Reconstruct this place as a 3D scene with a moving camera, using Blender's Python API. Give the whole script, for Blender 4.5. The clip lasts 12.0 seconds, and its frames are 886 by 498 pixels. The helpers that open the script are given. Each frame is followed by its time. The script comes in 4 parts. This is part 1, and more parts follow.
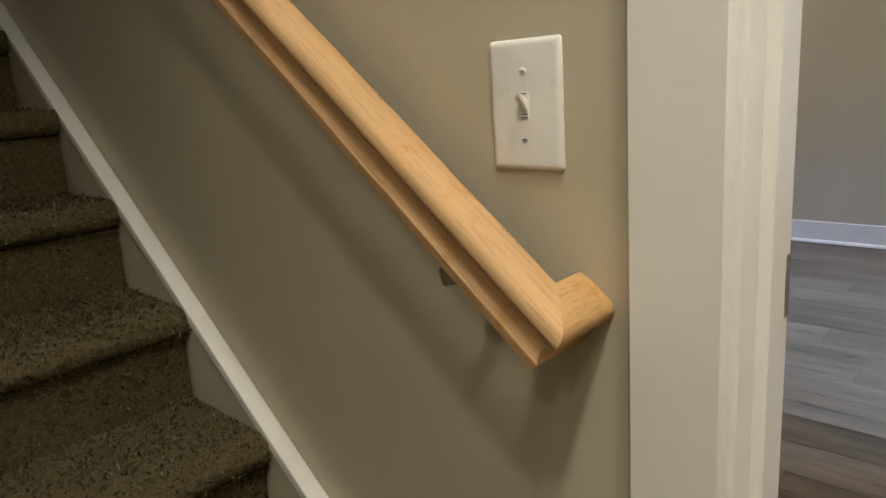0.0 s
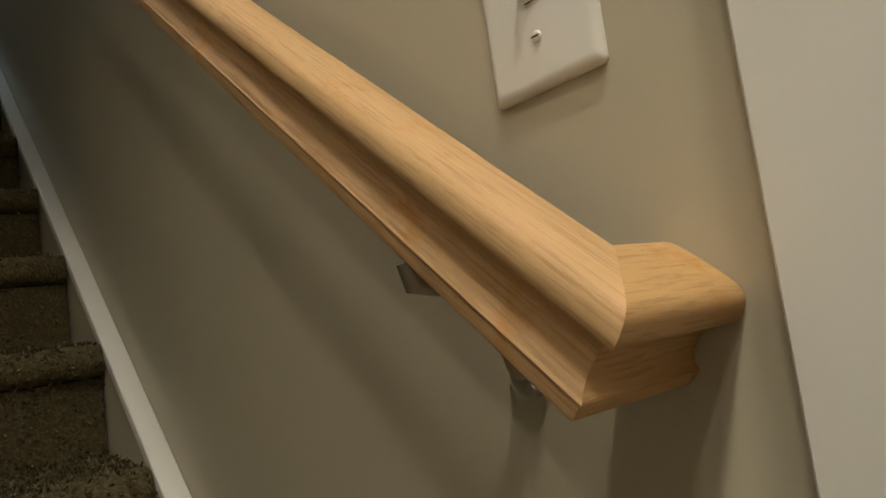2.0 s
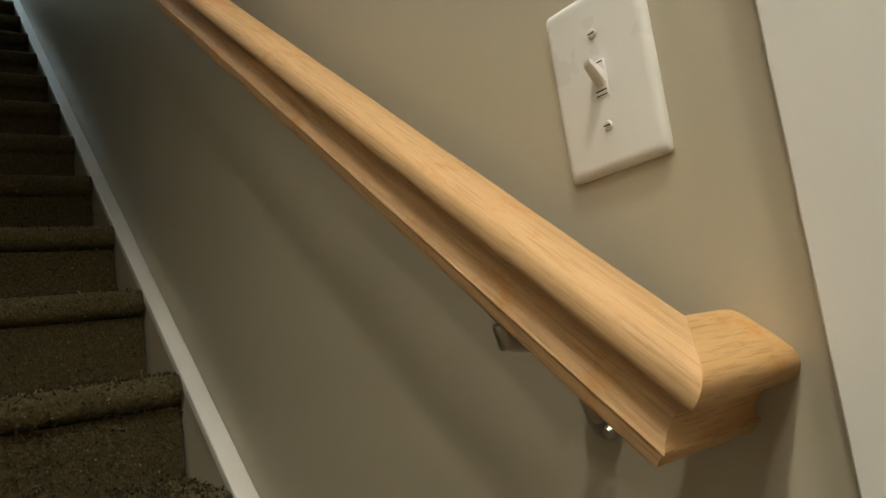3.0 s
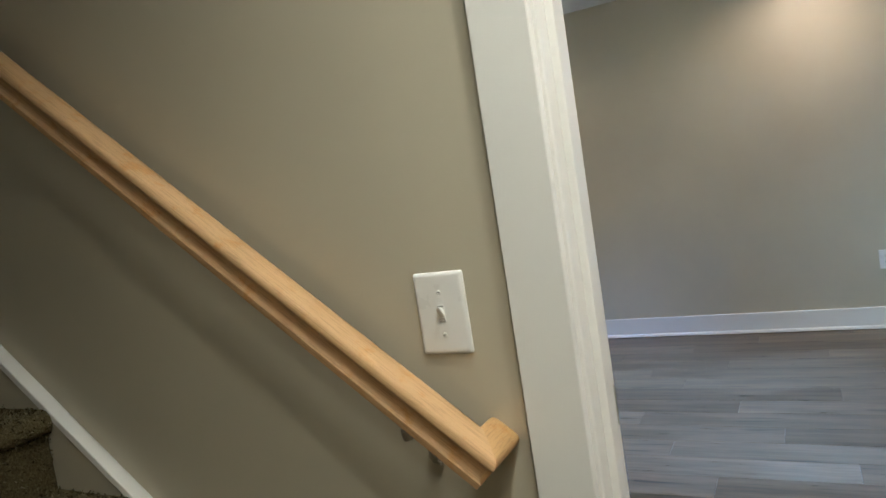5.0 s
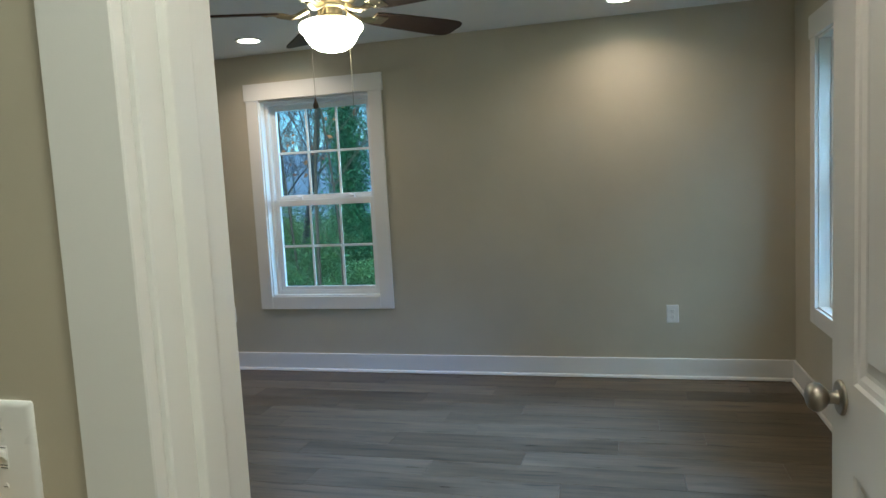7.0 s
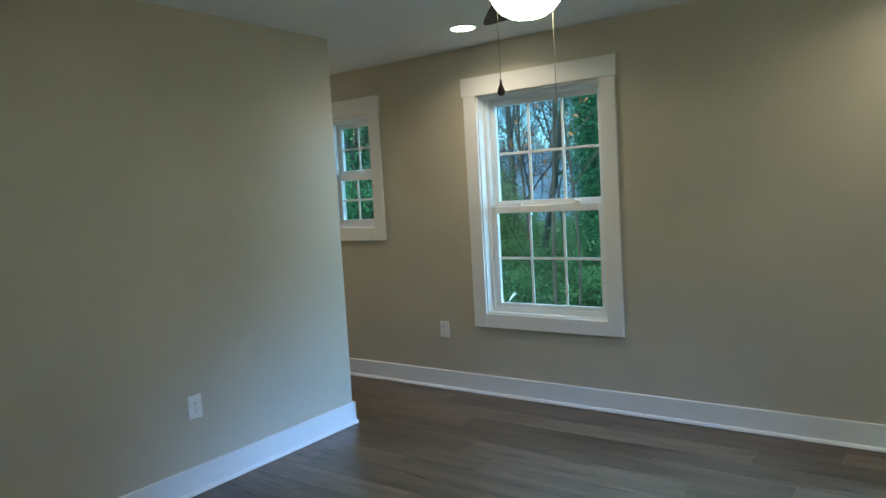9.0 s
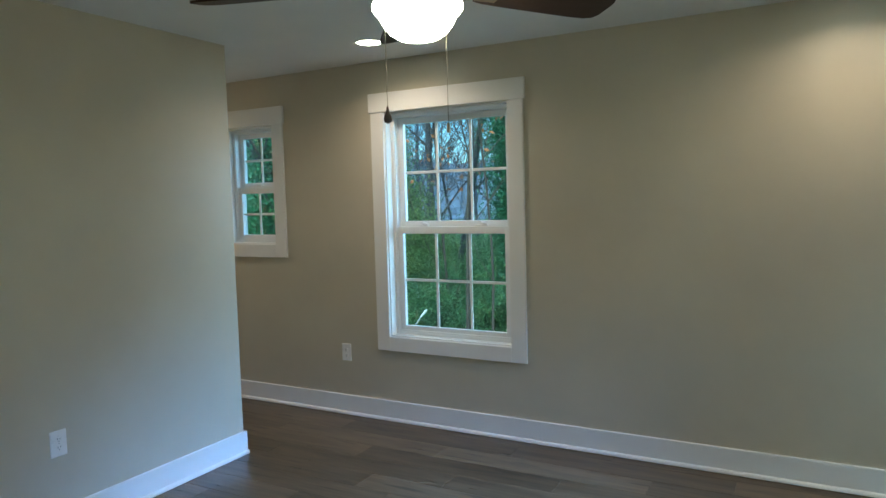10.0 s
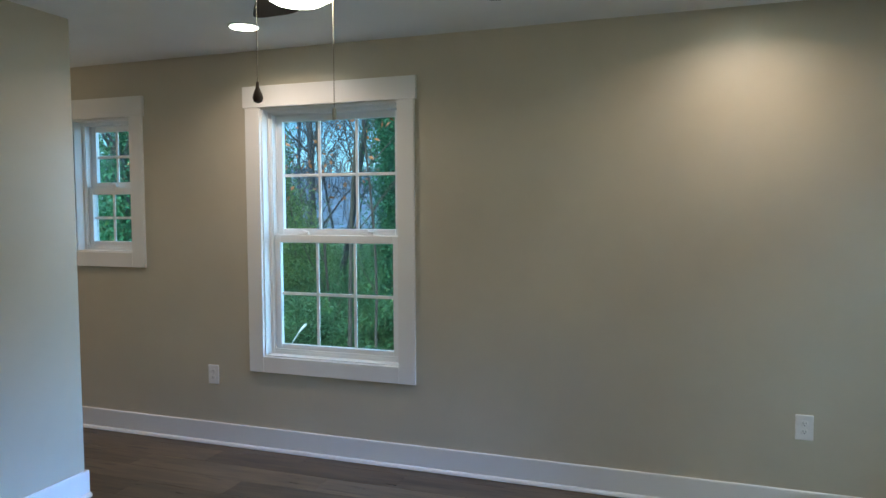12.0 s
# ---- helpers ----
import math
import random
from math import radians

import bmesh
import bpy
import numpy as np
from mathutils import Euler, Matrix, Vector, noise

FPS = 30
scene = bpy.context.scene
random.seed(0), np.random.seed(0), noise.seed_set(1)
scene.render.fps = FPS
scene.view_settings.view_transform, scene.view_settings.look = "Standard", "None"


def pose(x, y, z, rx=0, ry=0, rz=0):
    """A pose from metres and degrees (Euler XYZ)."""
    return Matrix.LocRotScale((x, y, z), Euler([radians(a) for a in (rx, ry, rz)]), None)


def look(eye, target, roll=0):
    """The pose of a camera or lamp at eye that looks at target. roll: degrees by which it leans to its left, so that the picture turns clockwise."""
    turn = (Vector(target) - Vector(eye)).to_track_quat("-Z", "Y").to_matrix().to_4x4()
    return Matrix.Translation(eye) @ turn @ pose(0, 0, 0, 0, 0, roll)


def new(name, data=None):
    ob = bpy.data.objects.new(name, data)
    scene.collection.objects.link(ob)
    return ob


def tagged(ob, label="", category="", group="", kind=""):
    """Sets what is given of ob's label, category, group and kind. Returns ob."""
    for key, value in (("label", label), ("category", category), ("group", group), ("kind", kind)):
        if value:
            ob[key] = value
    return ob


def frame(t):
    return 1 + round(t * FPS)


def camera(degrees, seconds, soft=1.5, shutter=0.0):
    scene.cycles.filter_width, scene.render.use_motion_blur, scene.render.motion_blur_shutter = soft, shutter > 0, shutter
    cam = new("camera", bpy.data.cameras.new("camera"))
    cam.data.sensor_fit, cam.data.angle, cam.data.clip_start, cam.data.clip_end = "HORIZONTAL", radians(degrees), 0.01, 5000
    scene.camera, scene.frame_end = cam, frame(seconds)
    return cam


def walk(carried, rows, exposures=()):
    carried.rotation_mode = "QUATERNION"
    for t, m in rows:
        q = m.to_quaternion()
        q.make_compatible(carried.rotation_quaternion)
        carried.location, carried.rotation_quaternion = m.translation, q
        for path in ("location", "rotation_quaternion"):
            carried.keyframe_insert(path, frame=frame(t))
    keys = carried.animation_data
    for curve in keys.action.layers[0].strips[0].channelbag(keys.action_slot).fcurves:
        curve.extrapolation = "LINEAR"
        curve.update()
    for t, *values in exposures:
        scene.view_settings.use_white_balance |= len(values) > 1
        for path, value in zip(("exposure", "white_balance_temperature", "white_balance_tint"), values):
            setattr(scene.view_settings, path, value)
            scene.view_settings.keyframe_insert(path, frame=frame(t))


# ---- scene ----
cam = camera(65.66, 12.0, soft=1.5)
PATH = [
    (0.0, (0.4367, -0.5159, 1.1927), (-0.9111, 0.8832, 0.7174), -4.24),
    (0.5, (0.3442, -0.3544, 1.105), (-1.0751, 0.985, 0.6671), -7.54),
    (1.0, (0.2897, -0.2537, 1.0584), (-1.1659, 1.0685, 0.6937), -7.15),
    (1.5, (0.2722, -0.2621, 1.0398), (-1.2086, 1.0734, 0.8857), -7.05),
    (2.0, (0.2915, -0.2813, 0.9958), (-1.2449, 0.9849, 1.1863), -7.95),
    (2.5, (0.3138, -0.3165, 0.9911), (-1.2587, 0.8913, 1.2529), -7.98),
    (2.7, (0.312, -0.324, 1.003), (-1.277, 0.860, 1.279), -8.0),
    (4.3, (0.476, -0.586, 1.199), (-0.918, 0.848, 1.153), -8.9),
    (4.5, (0.494, -0.652, 1.269), (-0.807, 0.864, 1.168), -9.0),
    (5.0, (0.513, -0.829, 1.339), (-0.419, 0.932, 1.159), -9.0),
    (5.5, (0.548, -0.91, 1.38), (-0.122, 0.963, 1.168), -7.2),
    (6.0, (0.608, -0.834, 1.39), (0.083, 1.084, 1.185), -5.6),
    (6.5, (0.669, -0.708, 1.417), (0.183, 1.22, 1.208), -3.75),
    (6.7, (0.678, -0.649, 1.418), (0.188, 1.279, 1.216), -3.4),
    (8.3, (0.588, 0.085, 1.451), (-0.391, 1.823, 1.306), -2.8),
    (8.5, (0.5845, 0.1486, 1.4665), (-0.4988, 1.8242, 1.3286), -2.85),
    (9.0, (0.5394, 0.2011, 1.4505), (-0.6228, 1.8207, 1.2881), -3.32),
    (9.5, (0.5746, 0.2546, 1.4637), (-0.5422, 1.9042, 1.2864), -2.79),
    (10.0, (0.5472, 0.3866, 1.5145), (-0.4185, 2.1319, 1.3686), -1.56),
    (10.5, (0.4521, 0.3957, 1.5566), (-0.4118, 2.1985, 1.4968), -0.57),
    (11.0, (0.429, 0.4282, 1.5699), (-0.3612, 2.2642, 1.5), -0.44),
    (11.5, (0.4, 0.4861, 1.5454), (-0.3082, 2.3534, 1.4377), -0.24),
    (12.0, (0.3846, 0.6748, 1.4943), (-0.2693, 2.5611, 1.3746), -0.22),
]
EXPOSURES = [(0, 1.37, 6300, 5), (1, 1.17, 6450, 7), (2, 1.24, 6430, 5), (2.5, 1.36, 6350, 3), (4.5, 1.52, 5900, 4), (5.2, 1.33, 5650, -1), (6.5, 0.91, 5650, -5), (8.5, 0.94, 5820, -13), (10, 0.96, 5820, -10), (11, 0.98, 5800, -5), (12, 1.01, 5720, -3)]
walk(cam, [(t, look(eye, target, roll)) for t, eye, target, roll in PATH], EXPOSURES)

SKY, SUN = 0.15, 5.0
DOWN_W, UP_W, BOWL_E, SKYLIGHT, SPREAD, TILT = 3.1, 6.0, 18.0, 16.5, 42.0, 30.0
# third entry is an unseen light, added as fill for the rail's shadows
HALL_LIGHTS = ((0.57, -0.30, 2.9), (0.62, -0.74, 2.3), (0.90, -1.60, 2.4))
DOOR_TURN = 91.0
FAN_TURN = 55.0
CH1, CH2 = (-0.038, -0.11), (0.037, 0.095)

# ---- world, sun and lamps ----
world = bpy.data.worlds.new("dusk_sky")
scene.world = world
world.use_nodes = True
wn = world.node_tree.nodes
sky = wn.new("ShaderNodeTexSky")
sky.sky_type, sky.sun_disc = "NISHITA", False
sky.sun_elevation, sky.sun_rotation = radians(45), radians(200)
sky.air_density, sky.dust_density, sky.ozone_density = 1.2, 0.4, 3.0
wn["Background"].inputs["Strength"].default_value = SKY
cool = wn.new("ShaderNodeMix")
cool.data_type, cool.blend_type = "RGBA", "MULTIPLY"
cool.inputs["Factor"].default_value, cool.inputs["B"].default_value = 1.0, (0.52, 0.76, 1.0, 1.0)
world.node_tree.links.new(sky.outputs["Color"], cool.inputs["A"])
world.node_tree.links.new(cool.outputs["Result"], wn["Background"].inputs["Color"])
sun_data = bpy.data.lights.new("sun", "SUN")
sun_data.energy, sun_data.angle, sun_data.color = SUN, radians(100), (0.78, 0.92, 1.0)
sun = new("sun", sun_data)
sun.matrix_basis = look((0, 0, 30), (2.0, 8.0, 20))


def disc_lamp(name, x, y, z, watts, size, colour, spread=150):
    data = bpy.data.lights.new(name, "AREA")
    data.shape, data.size, data.energy, data.color, data.spread = "DISK", size, watts, colour, radians(spread)
    ob = new(name, data)
    ob.matrix_basis = pose(x, y, z)
    return ob


WARM = (1.0, 0.905, 0.745)
CEIL = 2.44
# last two are unseen, added to brighten the alcove and the door leaf
DOWNLIGHTS = ((-1.781, 3.771), (0.666, 3.810), (-4.2, 3.79), (0.666, 0.36))
for (lx, ly), gain in zip(DOWNLIGHTS, (1.12, 0.84, 1.0, 0.62)):
    disc_lamp("downlight_lamp", lx, ly, CEIL - 0.012, DOWN_W * gain, 0.13, (1.0, 0.70, 0.55), 148)
for lx, ly, watts in HALL_LIGHTS:
    disc_lamp("hall_lamp", lx, ly, CEIL - 0.012, watts, 0.13, WARM, 130)
# added area lamps at the side windows stand in for sky light
for wy, aim_y, tilt, watts in ((3.27, 3.2, TILT, SKYLIGHT), (2.27, 2.25, 42.0, SKYLIGHT * 0.75)):
    sky_data = bpy.data.lights.new("sky_stand_in", "AREA")
    sky_data.shape, sky_data.size, sky_data.size_y, sky_data.energy, sky_data.color, sky_data.spread = "RECTANGLE", 0.8, 1.35, watts, (0.27, 0.48, 1.0), radians(SPREAD)
    new("sky_stand_in", sky_data).matrix_basis = look((1.96, wy, 1.36), (-2.5, aim_y, 1.36 - 4.46 * math.tan(radians(tilt))))
# added lamps above the north windows, out of view, brighten sills and jambs
for wx, wide, high, watts in ((-1.57, 1.3, 2.75, 6.0), (-3.25, 0.9, 2.7, 4.0)):
    sky_data = bpy.data.lights.new("sky_stand_in", "AREA")
    sky_data.shape, sky_data.size, sky_data.size_y, sky_data.energy, sky_data.color = "RECTANGLE", wide, 0.6, watts, (0.40, 0.66, 1.0)
    new("sky_stand_in", sky_data).matrix_basis = look((wx, 4.95, high), (wx, 4.25, 1.3))
# added lamp outside to the right, unseen, lights the left jamb linings
sky_data = bpy.data.lights.new("sky_stand_in", "AREA")
sky_data.shape, sky_data.size, sky_data.size_y, sky_data.energy, sky_data.color = "RECTANGLE", 1.2, 1.7, 8.0, (0.42, 0.68, 1.0)
sky_data.spread = radians(60)
new("sky_stand_in", sky_data).matrix_basis = look((0.35, 5.7, 1.8), (-1.75, 4.3, 1.3))
# cool-coloured lamp added in place of daylight from upstairs
disc_lamp("landing_lamp", -4.2, -0.5, 5.0, UP_W, 0.2, (0.70, 0.87, 1.0), 170)


# ---- materials ----
def material(name, rough=0.5, metal=0.0):
    m = bpy.data.materials.new(name)
    m.use_nodes = True
    n, l = m.node_tree.nodes, m.node_tree.links
    b = n["Principled BSDF"]
    b.inputs["Roughness"].default_value, b.inputs["Metallic"].default_value = rough, metal
    return m, n, l, b


def coords(n, l, scale, kind="Object"):
    tc, mp = n.new("ShaderNodeTexCoord"), n.new("ShaderNodeMapping")
    mp.inputs["Scale"].default_value = scale
    l.new(tc.outputs[kind], mp.inputs["Vector"])
    return mp.outputs["Vector"]


def noise_tex(n, l, vec, scale, detail=3.0, rough=0.55):
    t = n.new("ShaderNodeTexNoise")
    t.inputs["Scale"].default_value, t.inputs["Detail"].default_value, t.inputs["Roughness"].default_value = scale, detail, rough
    if vec is not None:
        l.new(vec, t.inputs["Vector"])
    return t.outputs["Fac"]


def ramp(n, l, fac, stops):
    r = n.new("ShaderNodeValToRGB")
    e = r.color_ramp.elements
    while len(e) < len(stops):
        e.new(0.5)
    for s, (p, c) in zip(e, stops):
        s.position, s.color = p, (*c, 1.0)
    l.new(fac, r.inputs["Fac"])
    return r.outputs["Color"]


def bump(n, l, b, height, strength, distance):
    k = n.new("ShaderNodeBump")
    k.inputs["Strength"].default_value, k.inputs["Distance"].default_value = strength, distance
    l.new(height, k.inputs["Height"])
    l.new(k.outputs["Normal"], b.inputs["Normal"])


def spread(c, k):
    return tuple(min(1.0, v * k) for v in c)


def painted(name, c, rough, stipple=0.15, vary=0.06):
    """Rolled or brushed paint: faint large mottling, fine stipple, uneven sheen."""
    m, n, l, b = material(name, rough)
    v = coords(n, l, (1, 1, 1))
    l.new(ramp(n, l, noise_tex(n, l, v, 1.7, 4), [(0.3, spread(c, 1 - vary)), (0.7, spread(c, 1 + vary))]), b.inputs["Base Color"])
    mr = n.new("ShaderNodeMapRange")
    mr.inputs["To Min"].default_value, mr.inputs["To Max"].default_value = rough - 0.06, rough + 0.06
    l.new(noise_tex(n, l, v, 9.0, 4), mr.inputs["Value"])
    l.new(mr.outputs["Result"], b.inputs["Roughness"])
    bump(n, l, b, noise_tex(n, l, v, 420.0, 2), stipple, 0.0006)
    return m


def oak(name, light, dark, axis_scale, rough=0.6):
    """Straight-grained varnished oak; the grain runs where axis_scale is smallest."""
    m, n, l, b = material(name, rough)
    v = coords(n, l, axis_scale)
    base = noise_tex(n, l, v, 5.0, 6, 0.65)
    fine = noise_tex(n, l, v, 38.0, 4, 0.7)
    mix = n.new("ShaderNodeMix")
    mix.data_type = "RGBA"
    mix.inputs["Factor"].default_value = 0.42
    l.new(ramp(n, l, base, [(0.3, dark), (0.5, spread(light, 0.9)), (0.72, light)]), mix.inputs["A"])
    l.new(ramp(n, l, fine, [(0.38, spread(dark, 0.72)), (0.50, spread(light, 1.02))]), mix.inputs["B"])
    stain = n.new("ShaderNodeMix")
    stain.data_type, stain.blend_type = "RGBA", "MULTIPLY"
    stain.inputs["Factor"].default_value = 1.0
    l.new(mix.outputs["Result"], stain.inputs["A"])
    w = coords(n, l, (1, 1, 1))
    l.new(ramp(n, l, noise_tex(n, l, w, 26.0, 5, 0.65), [(0.34, (0.95, 0.82, 0.60)), (0.44, (1.0, 1.0, 1.0)), (0.66, (1.0, 1.0, 1.0)), (0.75, (1.08, 1.12, 1.2))]), stain.inputs["B"])
    l.new(stain.outputs["Result"], b.inputs["Base Color"])
    b.inputs["Specular IOR Level"].default_value = 0.3
    bump(n, l, b, fine, 0.25, 0.0008)
    return m


def plank_mat():
    """Grey-brown vinyl planks with printed grain, each plank its own tone."""
    m, n, l, b = material("vinyl_plank", 0.36)
    info = n.new("ShaderNodeObjectInfo")
    tc, mp, add = n.new("ShaderNodeTexCoord"), n.new("ShaderNodeMapping"), n.new("ShaderNodeVectorMath")
    mul = n.new("ShaderNodeMath")
    mul.operation = "MULTIPLY"
    mul.inputs[1].default_value = 37.0
    l.new(info.outputs["Random"], mul.inputs[0])
    comb = n.new("ShaderNodeCombineXYZ")
    l.new(mul.outputs[0], comb.inputs["X"])
    l.new(mul.outputs[0], comb.inputs["Y"])
    l.new(tc.outputs["Object"], add.inputs[0])
    l.new(comb.outputs[0], add.inputs[1])
    mp.inputs["Scale"].default_value = (1.15, 13.0, 13.0)
    l.new(add.outputs[0], mp.inputs["Vector"])
    v = mp.outputs["Vector"]
    grain = noise_tex(n, l, v, 3.2, 7, 0.68)
    streak = noise_tex(n, l, v, 1.1, 3, 0.5)
    tone = n.new("ShaderNodeMath")
    tone.operation = "MULTIPLY_ADD"
    l.new(info.outputs["Random"], tone.inputs[0])
    tone.inputs[1].default_value, tone.inputs[2].default_value = 0.30, -0.13
    s1 = n.new("ShaderNodeMath")
    l.new(grain, s1.inputs[0])
    l.new(tone.outputs[0], s1.inputs[1])
    mix = n.new("ShaderNodeMix")
    mix.data_type = "RGBA"
    mix.inputs["Factor"].default_value = 0.45
    l.new(ramp(n, l, s1.outputs[0], [(0.26, (0.020, 0.012, 0.006)), (0.40, (0.071, 0.045, 0.023)), (0.56, (0.130, 0.088, 0.049)), (0.74, (0.21, 0.152, 0.092))]), mix.inputs["A"])
    l.new(ramp(n, l, streak, [(0.34, (0.032, 0.020, 0.010)), (0.64, (0.150, 0.104, 0.060))]), mix.inputs["B"])
    knots = n.new("ShaderNodeMix")
    knots.data_type, knots.blend_type = "RGBA", "MULTIPLY"
    knots.inputs["Factor"].default_value = 1.0
    l.new(mix.outputs["Result"], knots.inputs["A"])
    l.new(ramp(n, l, noise_tex(n, l, v, 2.3, 2, 0.4), [(0.29, (0.35, 0.32, 0.30)), (0.36, (1.0, 1.0, 1.0))]), knots.inputs["B"])
    l.new(knots.outputs["Result"], b.inputs["Base Color"])
    mr = n.new("ShaderNodeMapRange")
    mr.inputs["To Min"].default_value, mr.inputs["To Max"].default_value = 0.22, 0.38
    l.new(grain, mr.inputs["Value"])
    l.new(mr.outputs["Result"], b.inputs["Roughness"])
    bump(n, l, b, grain, 0.2, 0.0008)
    return m


def carpet_mat():
    """Flecked brown and grey frieze carpet."""
    m, n, l, b = material("carpet", 0.95)
    v = coords(n, l, (1, 1, 1))
    rnd = n.new("ShaderNodeNewGeometry").outputs["Random Per Island"]
    mix = n.new("ShaderNodeMix")
    mix.data_type = "RGBA"
    mix.inputs["Factor"].default_value = 0.6
    l.new(ramp(n, l, noise_tex(n, l, v, 160.0, 3, 0.7), [(0.38, (0.022, 0.017, 0.008)), (0.52, (0.083, 0.067, 0.032)), (0.68, (0.22, 0.18, 0.098))]), mix.inputs["A"])
    l.new(ramp(n, l, rnd, [(0.0, (0.02, 0.015, 0.007)), (0.5, (0.078, 0.062, 0.029)), (0.85, (0.17, 0.135, 0.072)), (1.0, (0.44, 0.37, 0.24))]), mix.inputs["B"])
    l.new(mix.outputs["Result"], b.inputs["Base Color"])
    bump(n, l, b, noise_tex(n, l, v, 230.0, 3), 1.0, 0.006)
    b.inputs["Specular IOR Level"].default_value = 0.15
    return m


def plain(name, c, rough=0.5, metal=0.0, vary=0.12, scale=30.0):
    m, n, l, b = material(name, rough, metal)
    v = coords(n, l, (1, 1, 1))
    l.new(ramp(n, l, noise_tex(n, l, v, scale, 4), [(0.3, spread(c, 1 - vary)), (0.7, spread(c, 1 + vary))]), b.inputs["Base Color"])
    return m


def glow(name, c, strength):
    m, n, l, b = material(name, 0.4)
    b.inputs["Base Color"].default_value = (0.85, 0.85, 0.82, 1)
    b.inputs["Emission Color"].default_value = (*c, 1)
    b.inputs["Emission Strength"].default_value = strength
    return m


def leaf_mat(name, stops):
    """Leaves of one plant: each its own green, with paler and darker clumps."""
    m, n, l, b = material(name, 0.6)
    mix = n.new("ShaderNodeMix")
    mix.data_type, mix.blend_type = "RGBA", "MULTIPLY"
    mix.inputs["Factor"].default_value = 1.0
    l.new(ramp(n, l, n.new("ShaderNodeNewGeometry").outputs["Random Per Island"], stops), mix.inputs["A"])
    clump = noise_tex(n, l, coords(n, l, (1, 1, 1)), 2.2, 3, 0.6)
    l.new(ramp(n, l, clump, [(0.34, (0.55, 0.62, 0.7)), (0.5, (1.0, 1.0, 1.0)), (0.66, (1.5, 1.3, 1.0))]), mix.inputs["B"])
    l.new(mix.outputs["Result"], b.inputs["Base Color"])
    return m


def glass_mat():
    m = bpy.data.materials.new("window_glass")
    m.use_nodes = True
    n, l = m.node_tree.nodes, m.node_tree.links
    n.remove(n["Principled BSDF"])
    t, g, mix = n.new("ShaderNodeBsdfTransparent"), n.new("ShaderNodeBsdfGlossy"), n.new("ShaderNodeMixShader")
    t.inputs["Color"].default_value = (0.95, 0.985, 0.985, 1)
    g.inputs["Roughness"].default_value = 0.02
    mix.inputs[0].default_value = 0.03
    l.new(t.outputs[0], mix.inputs[1])
    l.new(g.outputs[0], mix.inputs[2])
    l.new(mix.outputs[0], n["Material Output"].inputs["Surface"])
    return m


PAINT = painted("greige_wall_paint", (0.52, 0.470, 0.368), 0.43)
WHITE = painted("white_trim_paint", (0.80, 0.78, 0.755), 0.34, 0.06, 0.025)
CEILING = painted("flat_ceiling_paint", (0.80, 0.805, 0.79), 0.85, 0.2, 0.03)
VINYL = painted("white_window_vinyl", (0.82, 0.83, 0.83), 0.3, 0.03, 0.02)
PLATE = painted("white_plastic", (0.82, 0.80, 0.78), 0.28, 0.02, 0.015)
SLOT = plain("dark_slot", (0.03, 0.028, 0.025), 0.6)
OAK = oak("oak_along_rail", (0.62, 0.392, 0.20), (0.465, 0.282, 0.12), (0.45, 11, 11))
OAK_ACROSS = oak("oak_across_return", (0.57, 0.35, 0.155), (0.41, 0.24, 0.095), (11, 0.8, 11))
PLANK = plank_mat()
CARPET = carpet_mat()
NICKEL = plain("satin_nickel", (0.46, 0.42, 0.36), 0.34, 1.0, 0.08)
BRASS = plain("antique_brass", (0.36, 0.30, 0.20), 0.32, 1.0, 0.15)
CHAIN = plain("dull_chain_metal", (0.25, 0.22, 0.17), 0.45, 1.0, 0.15)
BLADE = oak("walnut_blade", (0.05, 0.028, 0.02), (0.028, 0.015, 0.012), (1.5, 14, 14), 0.6)
FOB = plain("dark_wood_fob", (0.06, 0.035, 0.025), 0.4)
BOWL = glow("lit_opal_glass", (1.0, 0.87, 0.66), BOWL_E)
LENS = glow("lit_lens", (1.0, 0.90, 0.74), 14.0)
GLASS = glass_mat()
BARK = plain("bark", (0.05, 0.052, 0.058), 0.9, 0.0, 0.4, 9.0)
BARK_PALE = plain("pale_bark", (0.085, 0.066, 0.048), 0.9, 0.0, 0.35, 9.0)
IVY = leaf_mat("ivy_leaves", [(0.0, (0.022, 0.105, 0.052)), (0.6, (0.036, 0.155, 0.062)), (1.0, (0.075, 0.225, 0.08))])
SHRUB = leaf_mat("shrub_leaves", [(0.0, (0.045, 0.125, 0.048)), (0.6, (0.075, 0.175, 0.058)), (0.94, (0.12, 0.225, 0.066)), (1.0, (0.21, 0.16, 0.08))])
LIGHT_SHRUB = leaf_mat("yellow_green_needles", [(0.0, (0.085, 0.155, 0.045)), (0.6, (0.135, 0.225, 0.058)), (1.0, (0.20, 0.29, 0.085))])
RUST = leaf_mat("rust_leaves", [(0.0, (0.30, 0.09, 0.03)), (1.0, (0.50, 0.19, 0.06))])
GROUND = plain("mossy_leaf_litter", (0.075, 0.10, 0.045), 0.95, 0.0, 0.5, 2.5)
# distance haze is painted into this blue base colour
FAR_HAZED = plain("far_haze_tint", (0.075, 0.10, 0.14), 0.95, 0.0, 0.6, 0.9)
BONE = plain("weathered_white", (0.7, 0.7, 0.68), 0.7)
SIDING = painted("outside_siding", (0.6, 0.6, 0.58), 0.6)


